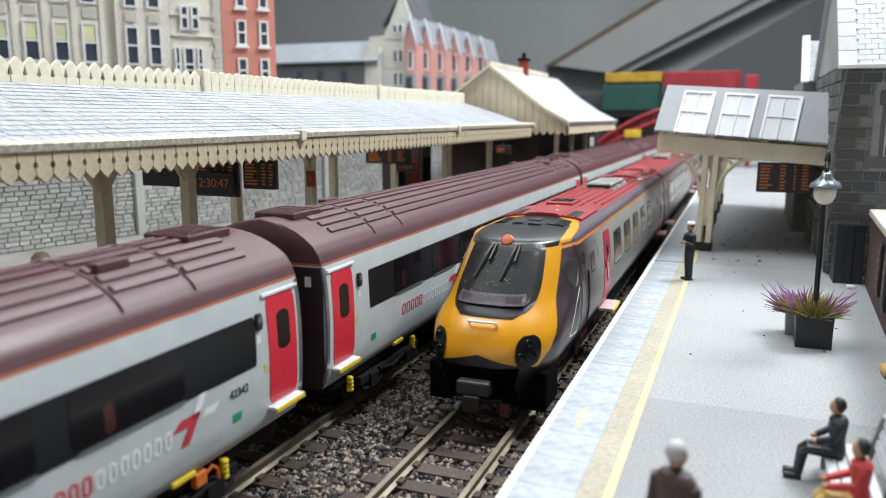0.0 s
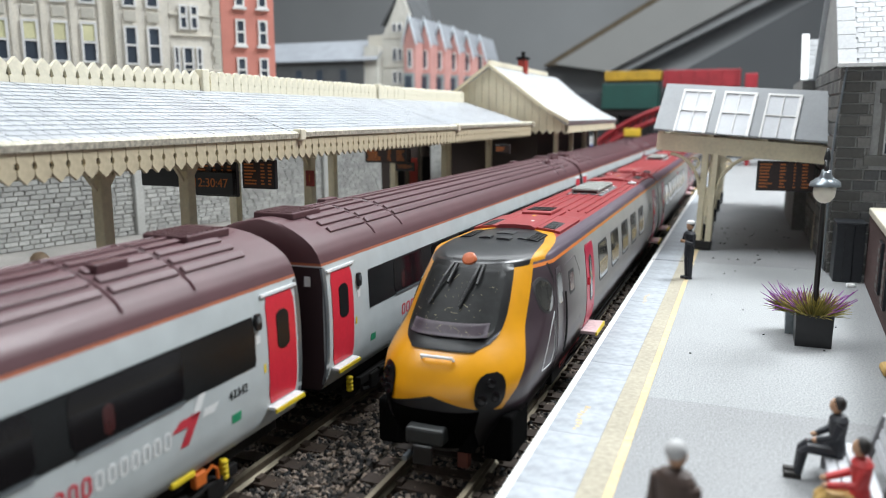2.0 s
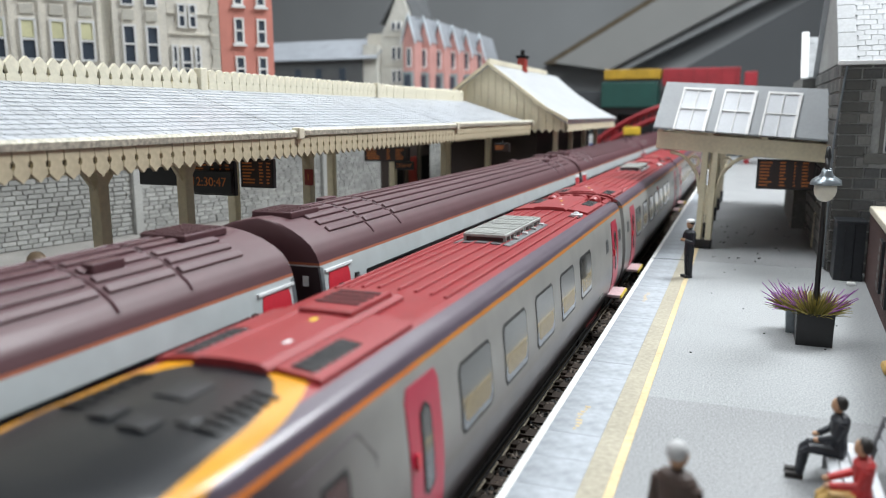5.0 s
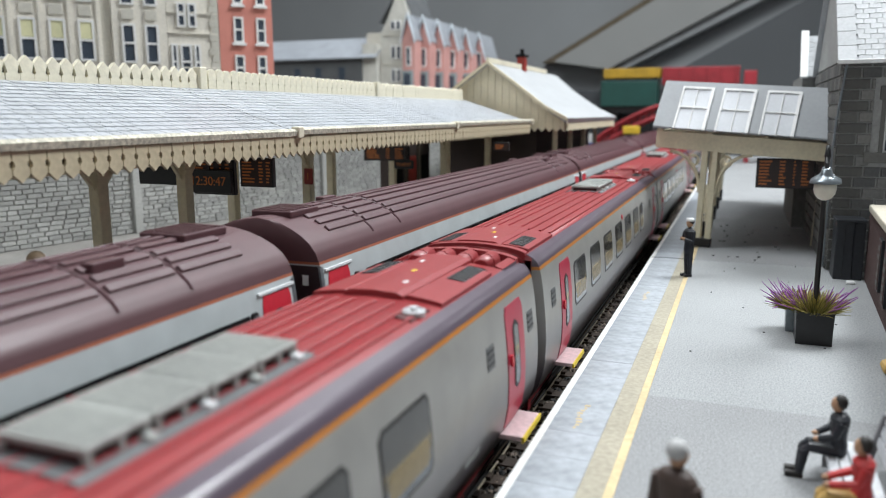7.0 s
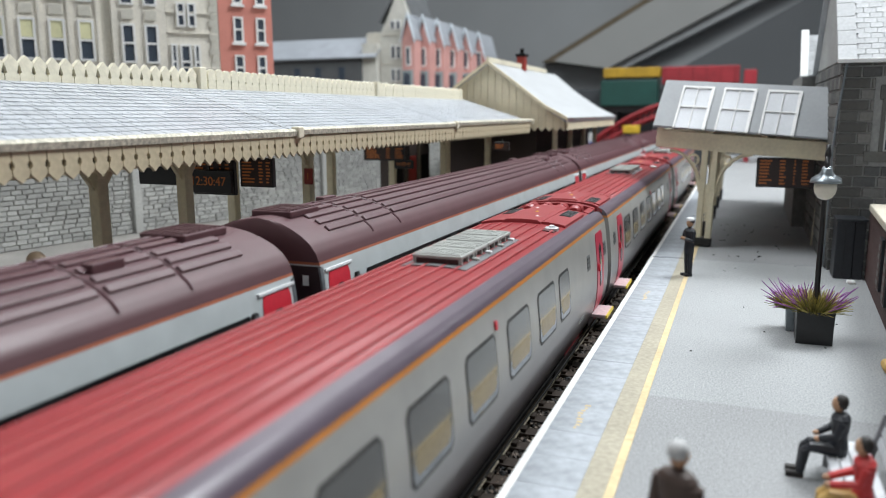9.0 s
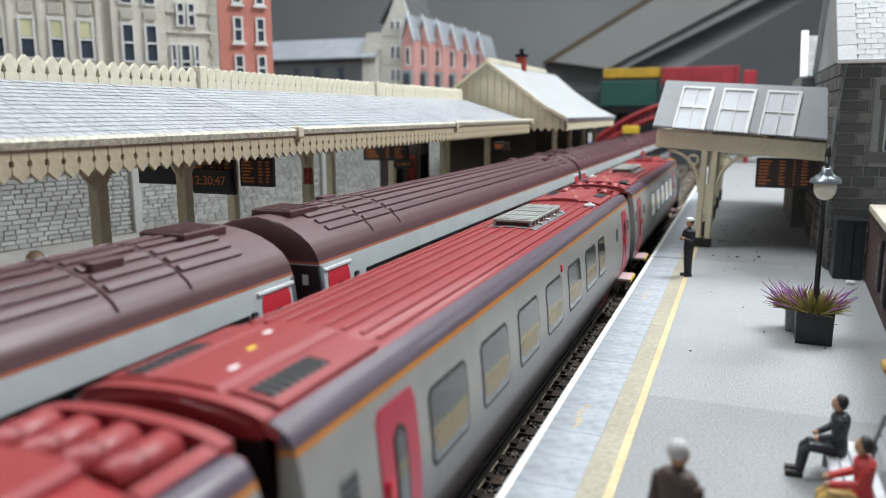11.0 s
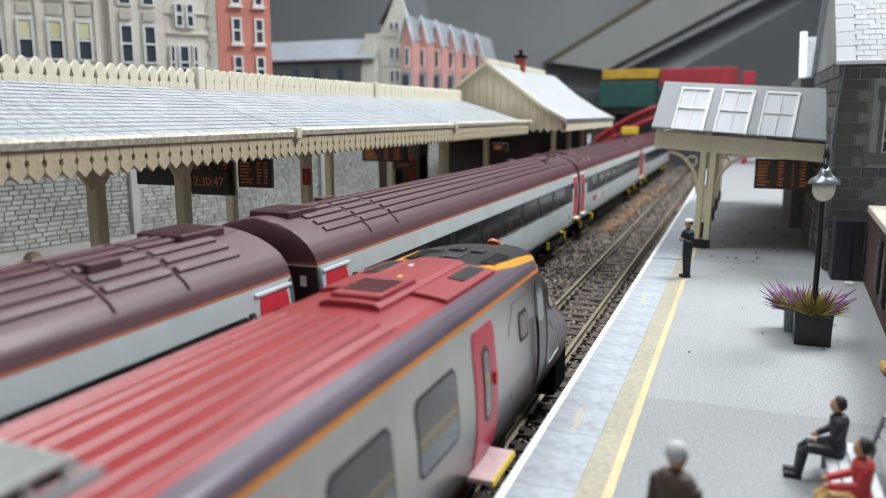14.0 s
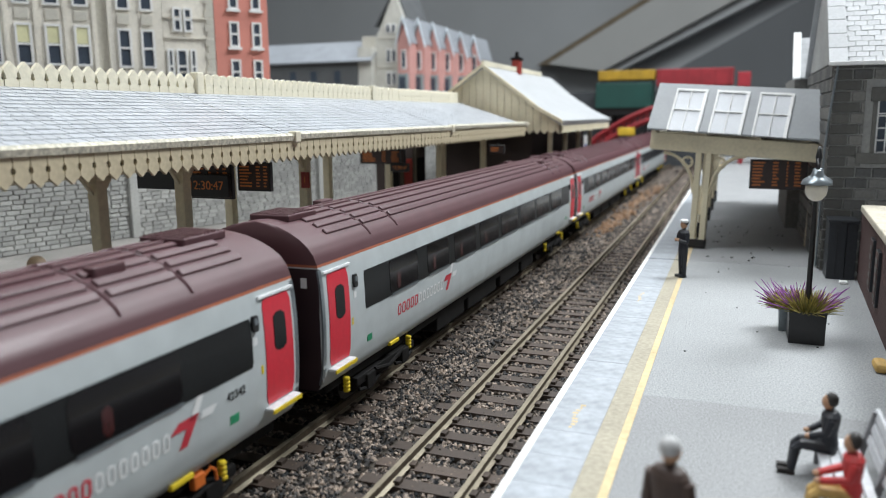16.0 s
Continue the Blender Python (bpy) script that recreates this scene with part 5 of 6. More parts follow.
def bogie(parent, y, side_detail=True, bright=False):
    b = part("bogie", box(B(), -13, 13, y - 17, y + 17, 3.5, 8.5, 0.6), UNDER, parent, "black bogie with yellow springs")
    for dy in (-11.5, 11.5):
        for s in (-1, 1):
            bm = lathe(B(), [(0.2, -1.4), (6.3, -1.4), (6.3, 0.0), (6.9, 0.3), (6.9, 0.9), (0.2, 0.9)], 0, 0, 24)
            moved(bm, Matrix.Translation((s * 8.0, y + dy, 6.6)) @ Matrix.Rotation(radians(90), 4, "Y"))
            part("wheel", bm, WHEEL, b)
    if side_detail:
        for s in (-1, 1):
            bm = B()
            box(bm, s * 14.6 - 0.9, s * 14.6 + 0.9, y - 19, y + 19, 6.2, 8.6, 0.3)
            for dy in (-11.5, 11.5):
                box(bm, s * 14.9 - 1.2, s * 14.9 + 1.2, y + dy - 2.6, y + dy + 2.6, 4.0, 8.2, 0.4)
                tube(bm, [(s * 15.2, y + dy - 6, 5.0), (s * 15.6, y + dy, 3.9), (s * 15.2, y + dy + 6, 5.4)], 0.5, 6)
            tube(bm, [(s * 15.8, y - 9, 8.2), (s * 16.0, y, 6.6), (s * 15.8, y + 9, 8.2)], 0.55, 6)
            part("side_frame", bm, UNDER, b)
            for dy in (-25.0, 14.5):
                bm = B()
                for k in range(4):
                    lathe(bm, [(0.75, 7.2 + k * 1.0), (0.95, 7.5 + k * 1.0), (0.95, 7.8 + k * 1.0), (0.75, 8.1 + k * 1.0)], s * 15.6, y + dy, 10)
                part("spring", bm, YEL, b, "yellow coil spring")
            part("grab_rail", box(B(), s * 16.5 - 0.5, s * 16.5 + 0.5, y - 1.0, y + 5.0, 12.4, 13.4, 0.2), YEL, b, "yellow bar")
            if bright:
                part("damper", box(B(), s * 15.8 - 0.7, s * 15.8 + 0.7, y + 5.4, y + 8.6, 9.2, 12.0, 0.3), ORANGE, b, "orange damper")
                part("hose", tube(B(), [(s * 16.0, y + 8.6, 10.8), (s * 16.4, y + 10.2, 11.8), (s * 16.2, y + 11.8, 10.6), (s * 16.0, y + 12.2, 8.4)], 0.35, 6), ORANGE, b, "orange hose")
    return b


def slanted_plate(side, pts):
    """A four-cornered plate laid on the curved side."""
    bm = B()
    n = 6
    g = [[None] * (n + 1) for _ in range(n + 1)]
    for i in range(n + 1):
        for j in range(n + 1):
            u, v = i / n, j / n
            y = (1 - u) * (1 - v) * pts[0][0] + u * (1 - v) * pts[1][0] + u * v * pts[2][0] + (1 - u) * v * pts[3][0]
            z = (1 - u) * (1 - v) * pts[0][1] + u * (1 - v) * pts[1][1] + u * v * pts[2][1] + (1 - u) * v * pts[3][1]
            g[i][j] = bm.verts.new((side * (MK_W(z) + 0.12), y, z))
    for i in range(n):
        for j in range(n):
            bm.faces.new((g[i][j], g[i + 1][j], g[i + 1][j + 1], g[i][j + 1]))
    bmesh.ops.recalc_face_normals(bm, faces=bm.faces)
    return bm


def lettering(parent, side, y, z, h, n_red, n_white, pitch):
    """Brand lettering as plain ring shapes, and the cross mark as slanted bars."""
    for first, last, m, label in ((0, n_red, LOGO_R, "red brand lettering as plain shapes"), (n_red, n_red + n_white, LOGO_W, "white brand lettering as plain shapes")):
        bm = B()
        for k in range(first, last):
            a = y + k * pitch
            w = pitch * 0.74
            t = 0.5
            patch(bm, MK_W, side, a, a + t, z + 0.35, z + h - 0.35, 0.08, 0, 3)
            patch(bm, MK_W, side, a + w - t, a + w, z + 0.35, z + h - 0.35, 0.08, 0, 3)
            patch(bm, MK_W, side, a + 0.35, a + w - 0.35, z, z + 0.5, 0.08, 0, 1)
            patch(bm, MK_W, side, a + 0.35, a + w - 0.35, z + h - 0.5, z + h, 0.08, 0, 1)
        part("logo_lettering", bm, m, parent, label)
    y2 = y + (n_red + n_white) * pitch + 1.4
    s = h / 3.6
    for pts, m in (([(0.2, -1.2), (2.6, -1.2), (6.2, 4.4), (3.6, 4.4)], LOGO_R), ([(-2.2, 2.6), (5.0, 2.6), (6.2, 4.5), (0.2, 4.5)], LOGO_R), ([(4.0, 4.6), (6.2, 4.6), (8.2, 8.0), (6.0, 8.0)], LOGO_W), ([(6.6, 2.8), (10.6, 2.8), (12.2, 4.5), (7.4, 4.5)], LOGO_W)):
        part("logo_mark", slanted_plate(side, [(y2 + p * s, z + q * s) for p, q in pts]), m, parent)


def coach(y0, logo_at, pitch, label, number=""):
    c = thing("railway_coach", label, "railway coach", TRACK_L, y0, 0, group="parked coaches")
    L = 296.0
    dome = lambda z: 1.3 * max(0.0, (z - 45) / 7.4) ** 3
    body = softened(part("body", shell(MK_LEVELS, dome, lambda z: L - dome(z), lambda z: 0.3, lambda z: 0.3, 13, 8), COACH_PAINT, c), 24)
    panes = [(37, 57), (64.6, 83.5), (89, 111.8), (116.5, 140.4), (144.3, 169), (174, 199), (202.5, 228), (234, 258)]
    for side in (1, -1):
        part("window_band", patch(B(), MK_W, side, 22, 279, 27.6, 37.6, 0.12, 0.3), BAND, c, "black window band")
        for a, b in panes:
            w = part("window", patch(B(), MK_W, side, a, b, 28.4, 37.2, 0.22, 0.8), PANE_DARK, c, "dark tinted glass")
            if side > 0:
                part("trim", patch(B(), MK_W, side, a + 1, b, 27.5, 27.95, 0.34, 0, 1), STEEL, w)
                for f in (0.3,):
                    m = a + (b - a) * f
                    part("seat_back", patch(B(), MK_W, side, m - 1.1, m + 1.1, 28.6, 33.6, 0.24, 1.0), SEAT_RED, w)
        for a, b in ((3.2, 13.4), (L - 12.6, L - 2.4)):
            first = a < 50
            d = part("door", patch(B(), MK_W, side, a, b, 17.8, 40.2, 0.14, 0.6, 12), DOOR_RED, c, "bright red door")
            part("door_window", patch(B(), MK_W, side, a + 3.2, b - 2.6, 28.6, 36.8, 0.24, 1.4, 12), BAND, d, "dark door window")
            part("drip_strip", patch(B(), MK_W, side, a - 1.2, b + 1.4, 40.6, 41.15, 0.45, 0, 2, 0.6), STEP_W, d)
            st = part("step", box(B(), side * 17.2 - 2.3, side * 17.2 + 2.3, a - 0.4, b + 0.1, 16.7, 17.4, 0.2), STEP_W, d, "white step with yellow edge")
            part("step_edge", box(B(), side * 19.6 - 0.2, side * 19.6 + 0.2, a - 0.4, b + 0.1, 16.3, 17.1), YEL, st)
            e = 1 if first else -1
            q = b if first else a
            part("corner_strip", patch(B(), MK_W, side, (0.15 if first else L - 1.5), (1.5 if first else L - 0.15), 14, 41.8, 0.05, 0), STEEL, c)
            s0 = sorted((q + e * 2.2, q + e * 4.2))
            sp = part("door_light", patch(B(), MK_W, side, s0[0], s0[1], 34.6, 37.8, 0.6, 0.3, 3, 0.8), BLACK, c, "black door lamp unit")
            part("lens", patch(B(), MK_W, side, s0[0] + 0.4, s0[1] - 0.4, 36.0, 37.3, 0.75, 0.2, 2), STEEL, sp)
            part("class_label", patch(B(), MK_W, side, s0[0] + 0.2, s0[1] - 0.4, 31.8, 33.4, 0.08, 0, 2), LOGO_W, c)
            part("hazard_label", patch(B(), MK_W, side, q + e * 1.4 - 0.35, q + e * 1.4 + 0.35, 25.2, 27.0, 0.08, 0, 3), YEL, c)
            part("green_label", patch(B(), MK_W, side, q + e * 11 - 1.4, q + e * 11 + 1.4, 18.4, 20.2, 0.08, 0, 3), GREENL, c)
        if side > 0:
            lettering(c, side, logo_at, 20.6, 3.2, 5, 7, pitch)
            if number:
                words("coach_number", number, 2.4, BLACK, c, Matrix.Translation(((MK_W(24) + 0.15) * MM, 273.0 * MM, 24.2 * MM)) @ Euler((radians(90), 0, radians(90))).to_matrix().to_4x4(), 0.03)
    # roof: long ribs, cross joints, hatches
    RW = {x: float(np.interp(x, [l[0] for l in MK_LEVELS[::-1]], [l[1] for l in MK_LEVELS[::-1]])) for x in (3.2, 6.6, 9.6, 12.2)}
    for x in (0.0,) + tuple(RW):
        z = RW.get(x, 52.3)
        for s in (-1, 1) if x else (1,):
            spans = ((12, 30), (31.5, 47), (49, L - 49), (L - 47, L - 31.5), (L - 30, L - 12))
            for a, b in spans:
                t = math.atan2(x, 14)
                part("roof_rib", moved(box(B(), -0.85, 0.85, a, b, -0.3, 0.55, 0.25), Matrix.Translation((s * x, 0, z)) @ Matrix.Rotation(s * t, 4, "Y")), ROOF_MAROON, c)
    for y in (30.7, 48, L - 48, L - 30.7):
        part("roof_joint", tube(B(), [(w * s, y, z + 0.05) for s, lv in ((-1, MK_LEVELS), (1, MK_LEVELS[::-1])) for w, z in lv if z > 45.5], 0.35, 5), ROOF_MAROON, c)
    for y, x, w, l in ((13.5, 0, 5.6, 6.6), (L - 13.5, 0, 5.6, 6.6), (42, -5, 1.4, 3.6), (L - 42, 7, 1.4, 3.6), (L - 60, -6, 1.4, 3.6)):
        z = float(np.interp(abs(x) + w * 0.4, [l2[0] for l2 in MK_LEVELS[::-1]], [l2[1] for l2 in MK_LEVELS[::-1]]))
        v = part("roof_vent", box(B(), x - w, x + w, y - l, y + l, z - 0.6, 53.3 if w > 3 else z + 1.6, 0.35), ROOF_MAROON, c)
        if w > 3:
            for k in range(8):
                part("vent_slat", box(B(), x - w + 0.5, x + w - 0.5, y - l + 0.6 + k * 1.6, y - l + 1.3 + k * 1.6, 53.2, 53.5), ROOF_MAROON, v)
    for e, s in ((0, -1), (L, 1)):
        part("gangway", box(B(), -6.5, 6.5, min(e, e + s * 3.6), max(e, e + s * 3.6), 13, 43, 0.8), BLACK_DULL, c, "black corridor gangway")
        part("end_label", box(B(), 12.6, 14.2, min(e, e + s * 0.12), max(e, e + s * 0.12), 37.4, 39.8), LOGO_W, c)
        part("coupling", box(B(), -2, 2, min(e, e + s * 6), max(e, e + s * 6), 6.5, 9.5, 0.5), BLACK, c)
    part("underframe", box(B(), -14.5, 14.5, 6, L - 6, 9.5, 13.5), UNDER, c)
    for a, b in ((82, 110), (114, 150), (156, 186), (190, 212)):
        part("equipment_box", box(B(), -14.2, 14.2, a, b, 4.5, 12.6, 0.5), UNDER, c)
    bogie(c, 40)
    bogie(c, L - 40, True, bool(number))
    return c


coach(-296, 225.5, 2.45, "silver-grey coach with maroon roof and red end door", "42342")
coach(10.5, 42.3, 3.06, "silver-grey coach with maroon roof and red end doors")
coach(312, 42.3, 3.06, "silver-grey coach with maroon roof in the parked train")
coach(613.5, 42.3, 3.06, "silver-grey coach with maroon roof at the far end")

# ---- the passing unit ----
V_LEVELS = finer([(12.6, 6.6), (13.8, 9.0), (15.7, 12.0), (17.0, 15.5), (17.6, 19), (17.75, 24), (17.5, 29), (17.1, 33), (16.75, 36.3), (16.3, 39.2), (15.85, 41.2), (15.2, 42.5), (14.2, 43.5), (12.6, 44.25), (10.2, 44.75), (7.2, 45.1), (4.0, 45.35), (0.05, 45.5)], 56)
V_W = width_of(V_LEVELS)
NOSE_Z = [7, 13, 19, 23, 26, 28, 43.0, 43.8, 44.4, 45.0, 45.5]
NOSE_Y = [-24.2, -25.6, -24.6, -22.4, -19.4, -16.6, -0.6, 3.0, 8.0, 15.5, 27]


def nose(z):
    return float(np.interp(z, NOSE_Z, NOSE_Y))


def nose_fall(z):
    return float(np.interp(z, [7, 22, 30, 41.5, 44.0, 45.5], [15.0, 15.0, 21.0, 20.0, 15.0, 7.0]))


ROOF_RED = (0.28, 0.030, 0.034)
VSILVER = (0.30, 0.295, 0.28)


def unit_paint(name, nosed):
    v = Paint(name, VSILVER, 0.32, 0.1)
    # silver darkens smoothly downwards: the side's reflection laid in as colour
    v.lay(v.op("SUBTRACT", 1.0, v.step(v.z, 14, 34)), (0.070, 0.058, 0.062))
    v.lay(v.both(v.over(v.z, 40.7), v.under(v.z, 41.5)), (0.52, 0.19, 0.03))
    v.lay(v.over(v.z, 41.45), (0.095, 0.072, 0.095))
    v.lay(v.over(v.z, 44.2), ROOF_RED)
    far = 252.5 if nosed else 248.5
    ends = v.over(v.y, far - 0.9) if nosed else v.op("MAXIMUM", v.under(v.y, 0.9), v.over(v.y, far - 0.9))
    v.lay(v.both(ends, v.under(v.ax, 14.0), v.under(v.z, 42.4)), (0.010, 0.009, 0.010))
    v.lay(v.both(ends, v.under(v.ax, 14.0), v.over(v.z, 42.3)), ROOF_RED)
    if nosed:
        v.lay(v.both(v.under(v.z, 40.7), v.op("SUBTRACT", 1.0, v.step(v.y, 14, 54))), (0.036, 0.022, 0.028))
        v.lay(v.both(v.over(v.z, 40.7), v.under(v.z, 41.4), v.over(v.y, 8), v.under(v.y, 60)), (0.60, 0.17, 0.03))
        ex = v.op("DIVIDE", v.x, 12.4)
        ey = v.op("DIVIDE", v.op("SUBTRACT", v.y, 6.0), 33.0)
        e = v.op("ADD", v.op("POWER", v.op("ABSOLUTE", ex), 3.0), v.op("POWER", v.op("ABSOLUTE", ey), 3.0))
        v.lay(v.both(v.over(v.z, 42.0), v.under(e, 1.62), v.under(v.y, 46)), (0.62, 0.27, 0.002))
        # front: yellow up to a slanted line on the cheek
        line = v.op("SUBTRACT", v.y, v.op("MULTIPLY", v.op("SUBTRACT", v.z, 20.0), 1.0))
        v.lay(v.both(v.under(line, -13.0), v.over(v.z, 14.6)), (0.62, 0.27, 0.002))
        v.lay(v.both(v.over(v.z, 41.6), v.under(e, 1.0)), (0.007, 0.008, 0.010))
        v.lay(v.under(v.z, 14.4), (0.010, 0.008, 0.009))
        v.lay(v.both(v.under(v.op("ADD", v.z, v.op("MULTIPLY", v.ax, 0.25)), 18.6), v.under(v.y, -14)), (0.008, 0.007, 0.008))
    return v.done(0.08)


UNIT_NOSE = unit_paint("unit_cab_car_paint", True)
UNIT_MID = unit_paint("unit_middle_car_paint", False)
DOOR_MAG = mat("crimson_door", (0.44, 0.018, 0.055), 0.33, vary=0.05, stain=0.05, bump=0.05)
UPANE = mat("grey_unit_glass", (0.035, 0.034, 0.031), 0.1, vary=0.15, patch=120, stain=0.35, bump=0, coat=0.5)
# flat tan that paints the reflection on the unit's panes
TAN_REFLECT = mat("tan_reflection_on_glass", (0.20, 0.145, 0.06), 0.25, bump=0)
RUBBER = mat("black_window_rubber", (0.02, 0.02, 0.021), 0.5, bump=0)
POD_RED = mat("red_roof_plastic", (0.28, 0.031, 0.035), 0.38, vary=0.06, stain=0.06)
GRILLE = mat("warm_grey_grille", (0.36, 0.37, 0.35), 0.55, vary=0.1)
GRILLE_D = mat("grey_pod_base", (0.13, 0.135, 0.14), 0.5)
SCREEN_BLACK = mat("dusty_black_windscreen", (0.009, 0.010, 0.010), 0.5, vary=0.4, grain=900, patch=300, stain=0.4)
HEADCODE = mat("orange_headcode_light", (0.55, 0.13, 0.04), 0.4, vary=0.1)
DUST = mat("pale_dust_fibres", (0.45, 0.40, 0.25), 0.9)
PINKSTEP = mat("pink_white_step", (0.62, 0.45, 0.46), 0.5)
LEDGE = mat("purple_grey_ledge", (0.10, 0.075, 0.095), 0.4)


CORE = mat("shade_red_cooler_core", (0.05, 0.012, 0.012), 0.7)
# roof red with the shadow of recesses put into the colour
WELL = mat("recess_shade_red", (0.07, 0.008, 0.009), 0.6)


def roof_z(x):
    return float(np.interp(abs(x), [l[0] for l in V_LEVELS[::-1]], [l[1] for l in V_LEVELS[::-1]]))


def curved_plate(x0, x1, y0, y1, lift, n=10):
    """A raised panel that follows the roof's curve."""
    bm = B()
    top = []
    for i in range(n + 1):
        x = x0 + (x1 - x0) * i / n
        z = roof_z(x)
        e = lift if 0 < i < n else lift * 0.55
        top.append([bm.verts.new((x, y, z + d)) for y in (y0, y1) for d in (-0.6, e)])
    for a, b in zip(top, top[1:]):
        bm.faces.new((a[1], b[1], b[3], a[3]))
        bm.faces.new((a[0], b[0], b[1], a[1]))
        bm.faces.new((a[2], a[3], b[3], b[2]))
    for t, s in ((top[0], 1), (top[-1], -1)):
        bm.faces.new([t[i] for i in ((0, 1, 3, 2) if s > 0 else (0, 2, 3, 1))])
    bmesh.ops.recalc_face_normals(bm, faces=bm.faces)
    return bm


def roof_pod(c, y0, y1, rng, grille_y):
    """The red equipment panel on the roof with a dark grille on each flank."""
    pod = part("roof_panel", curved_plate(-5.6, 5.6, y0, y1, 1.1), POD_RED, c, "raised red roof panel")
    for s in (-1, 1):
        part("flank_panel", curved_plate(min(s * 5.4, s * 13.2), max(s * 5.4, s * 13.2), y0 + 1, min(y1 - 1, y0 + 28), 0.7), POD_RED, pod)
        g0, g1 = grille_y, grille_y + 13
        part("grille", curved_plate(min(s * 6.5, s * 11.6), max(s * 6.5, s * 11.6), g0, g1, 0.76, 5), BLACK_DULL, pod, "dark roof grille")
        for k in range(7):
            y = g0 + 0.9 + k * 1.75
            part("grille_slat", curved_plate(min(s * 6.6, s * 11.5), max(s * 6.6, s * 11.5), y, y + 0.4, 0.9, 5), GRILLE_D, pod)
    for k in range(3):
        y = y0 + (y1 - y0) * (0.2 + 0.27 * k)
        part("roof_label", curved_plate(1.6 - 2.4 * k, 3.6 - 2.4 * k, y, y + 1.8, 1.16, 3), (LOGO_W, YEL, LOGO_W)[k], pod)
    return pod


def ac_unit(c, y0, y1):
    """A row of four cooler units on feet above a grey tray."""
    base = part("cooler_base", curved_plate(-7.2, 7.2, y0 - 2.0, y1 + 1.5, 0.3), GRILLE_D, c, "grey cooler tray")
    # box added under the units, coloured dark for the shaded gaps
    part("cooler_core", box(B(), -4.7, 4.7, y0 + 0.6, y1 - 0.6, 45.2, 46.9), CORE, base, "dark red cooler core")
    n = 4
    l = (y1 - y0) / n
    for k in range(n):
        a = y0 + k * l
        u = part("cooler_unit", box(B(), -5.5, 5.5, a + 0.12, a + l - 0.12, 46.75, 47.5, 0.2), GRILLE, base, "grey ribbed cooler grille")
        for j in range(9):
            y = a + 0.7 + j * (l - 1.3) / 9
            part("rib", box(B(), -5.1, 5.1, y, y + (l - 1.3) / 17, 47.45, 47.72), GRILLE, u)
        for s in (-1, 1):
            for f in (0.06, 0.5, 0.88):
                part("support", box(B(), s * 5.1 - 0.35, s * 5.1 + 0.35, a + f * l, a + f * l + 0.6, 45.0, 46.9), GRILLE, u)
            part("foot", box(B(), s * 5.9 - 0.8, s * 5.9 + 0.8, a + l - 1.9, a + l - 0.5, 45.1, 46.0, 0.25), STEP_W if k % 2 else GRILLE, u)


def hoop(c, y0, y1):
    """The solid red arch that closes a car's roof at its end."""
    xs = [-13.9 + 27.8 * i / 20 for i in range(21)]
    bm = B()
    extrude(bm, [(x, roof_z(x) + 0.75 * (1 - (abs(x) / 13.9) ** 6)) for x in xs] + [(x, 42.9) for x in xs[::-1]], "y", y0, y1)
    softened(part("end_hoop", bm, POD_RED, c, "red arched end of the roof"), 40)


def recess(c, y0, y1, paint):
    """Pipes in the open well at the car's end, between the roof's shoulders and an arched end."""
    part("well", box(B(), -12.4, 12.4, y0 - 0.4, y1 - 1.9, 43.0, 43.85), WELL, c, "floor of the roof well, its red darkened for shadow")
    for s in (-1, 1):
        bm = B()
        extrude(bm, [(s * x, z) for x, z in ((10.9, 43.2), (10.9, roof_z(10.9) + 0.35), (12.6, roof_z(12.6) + 0.1), (13.6, roof_z(13.6) + 0.05), (14.15, 43.3))], "y", y0 - 0.6, y1 - 1.9)
        part("well_shoulder", bm, paint, c)
    for x in (-7.6, -2.6, 2.6, 7.6):
        bm = tube(B(), [(x, y0 + 0.4, 44.4), (x, y0 + 0.9, 44.5), (x, y1 - 3.6, 44.5), (x, y1 - 3.0, 44.4)], [1.5, 2.0, 2.0, 1.5], 14)
        softened(part("roof_cylinder", bm, POD_RED, c, "red roof cylinder"), 45)
        part("cylinder_band", tube(B(), [(x, y0 + 3.4, 44.5), (x, y0 + 4.2, 44.5)], 2.15, 14), POD_RED, c)
    hoop(c, y1 - 2.0, y1)


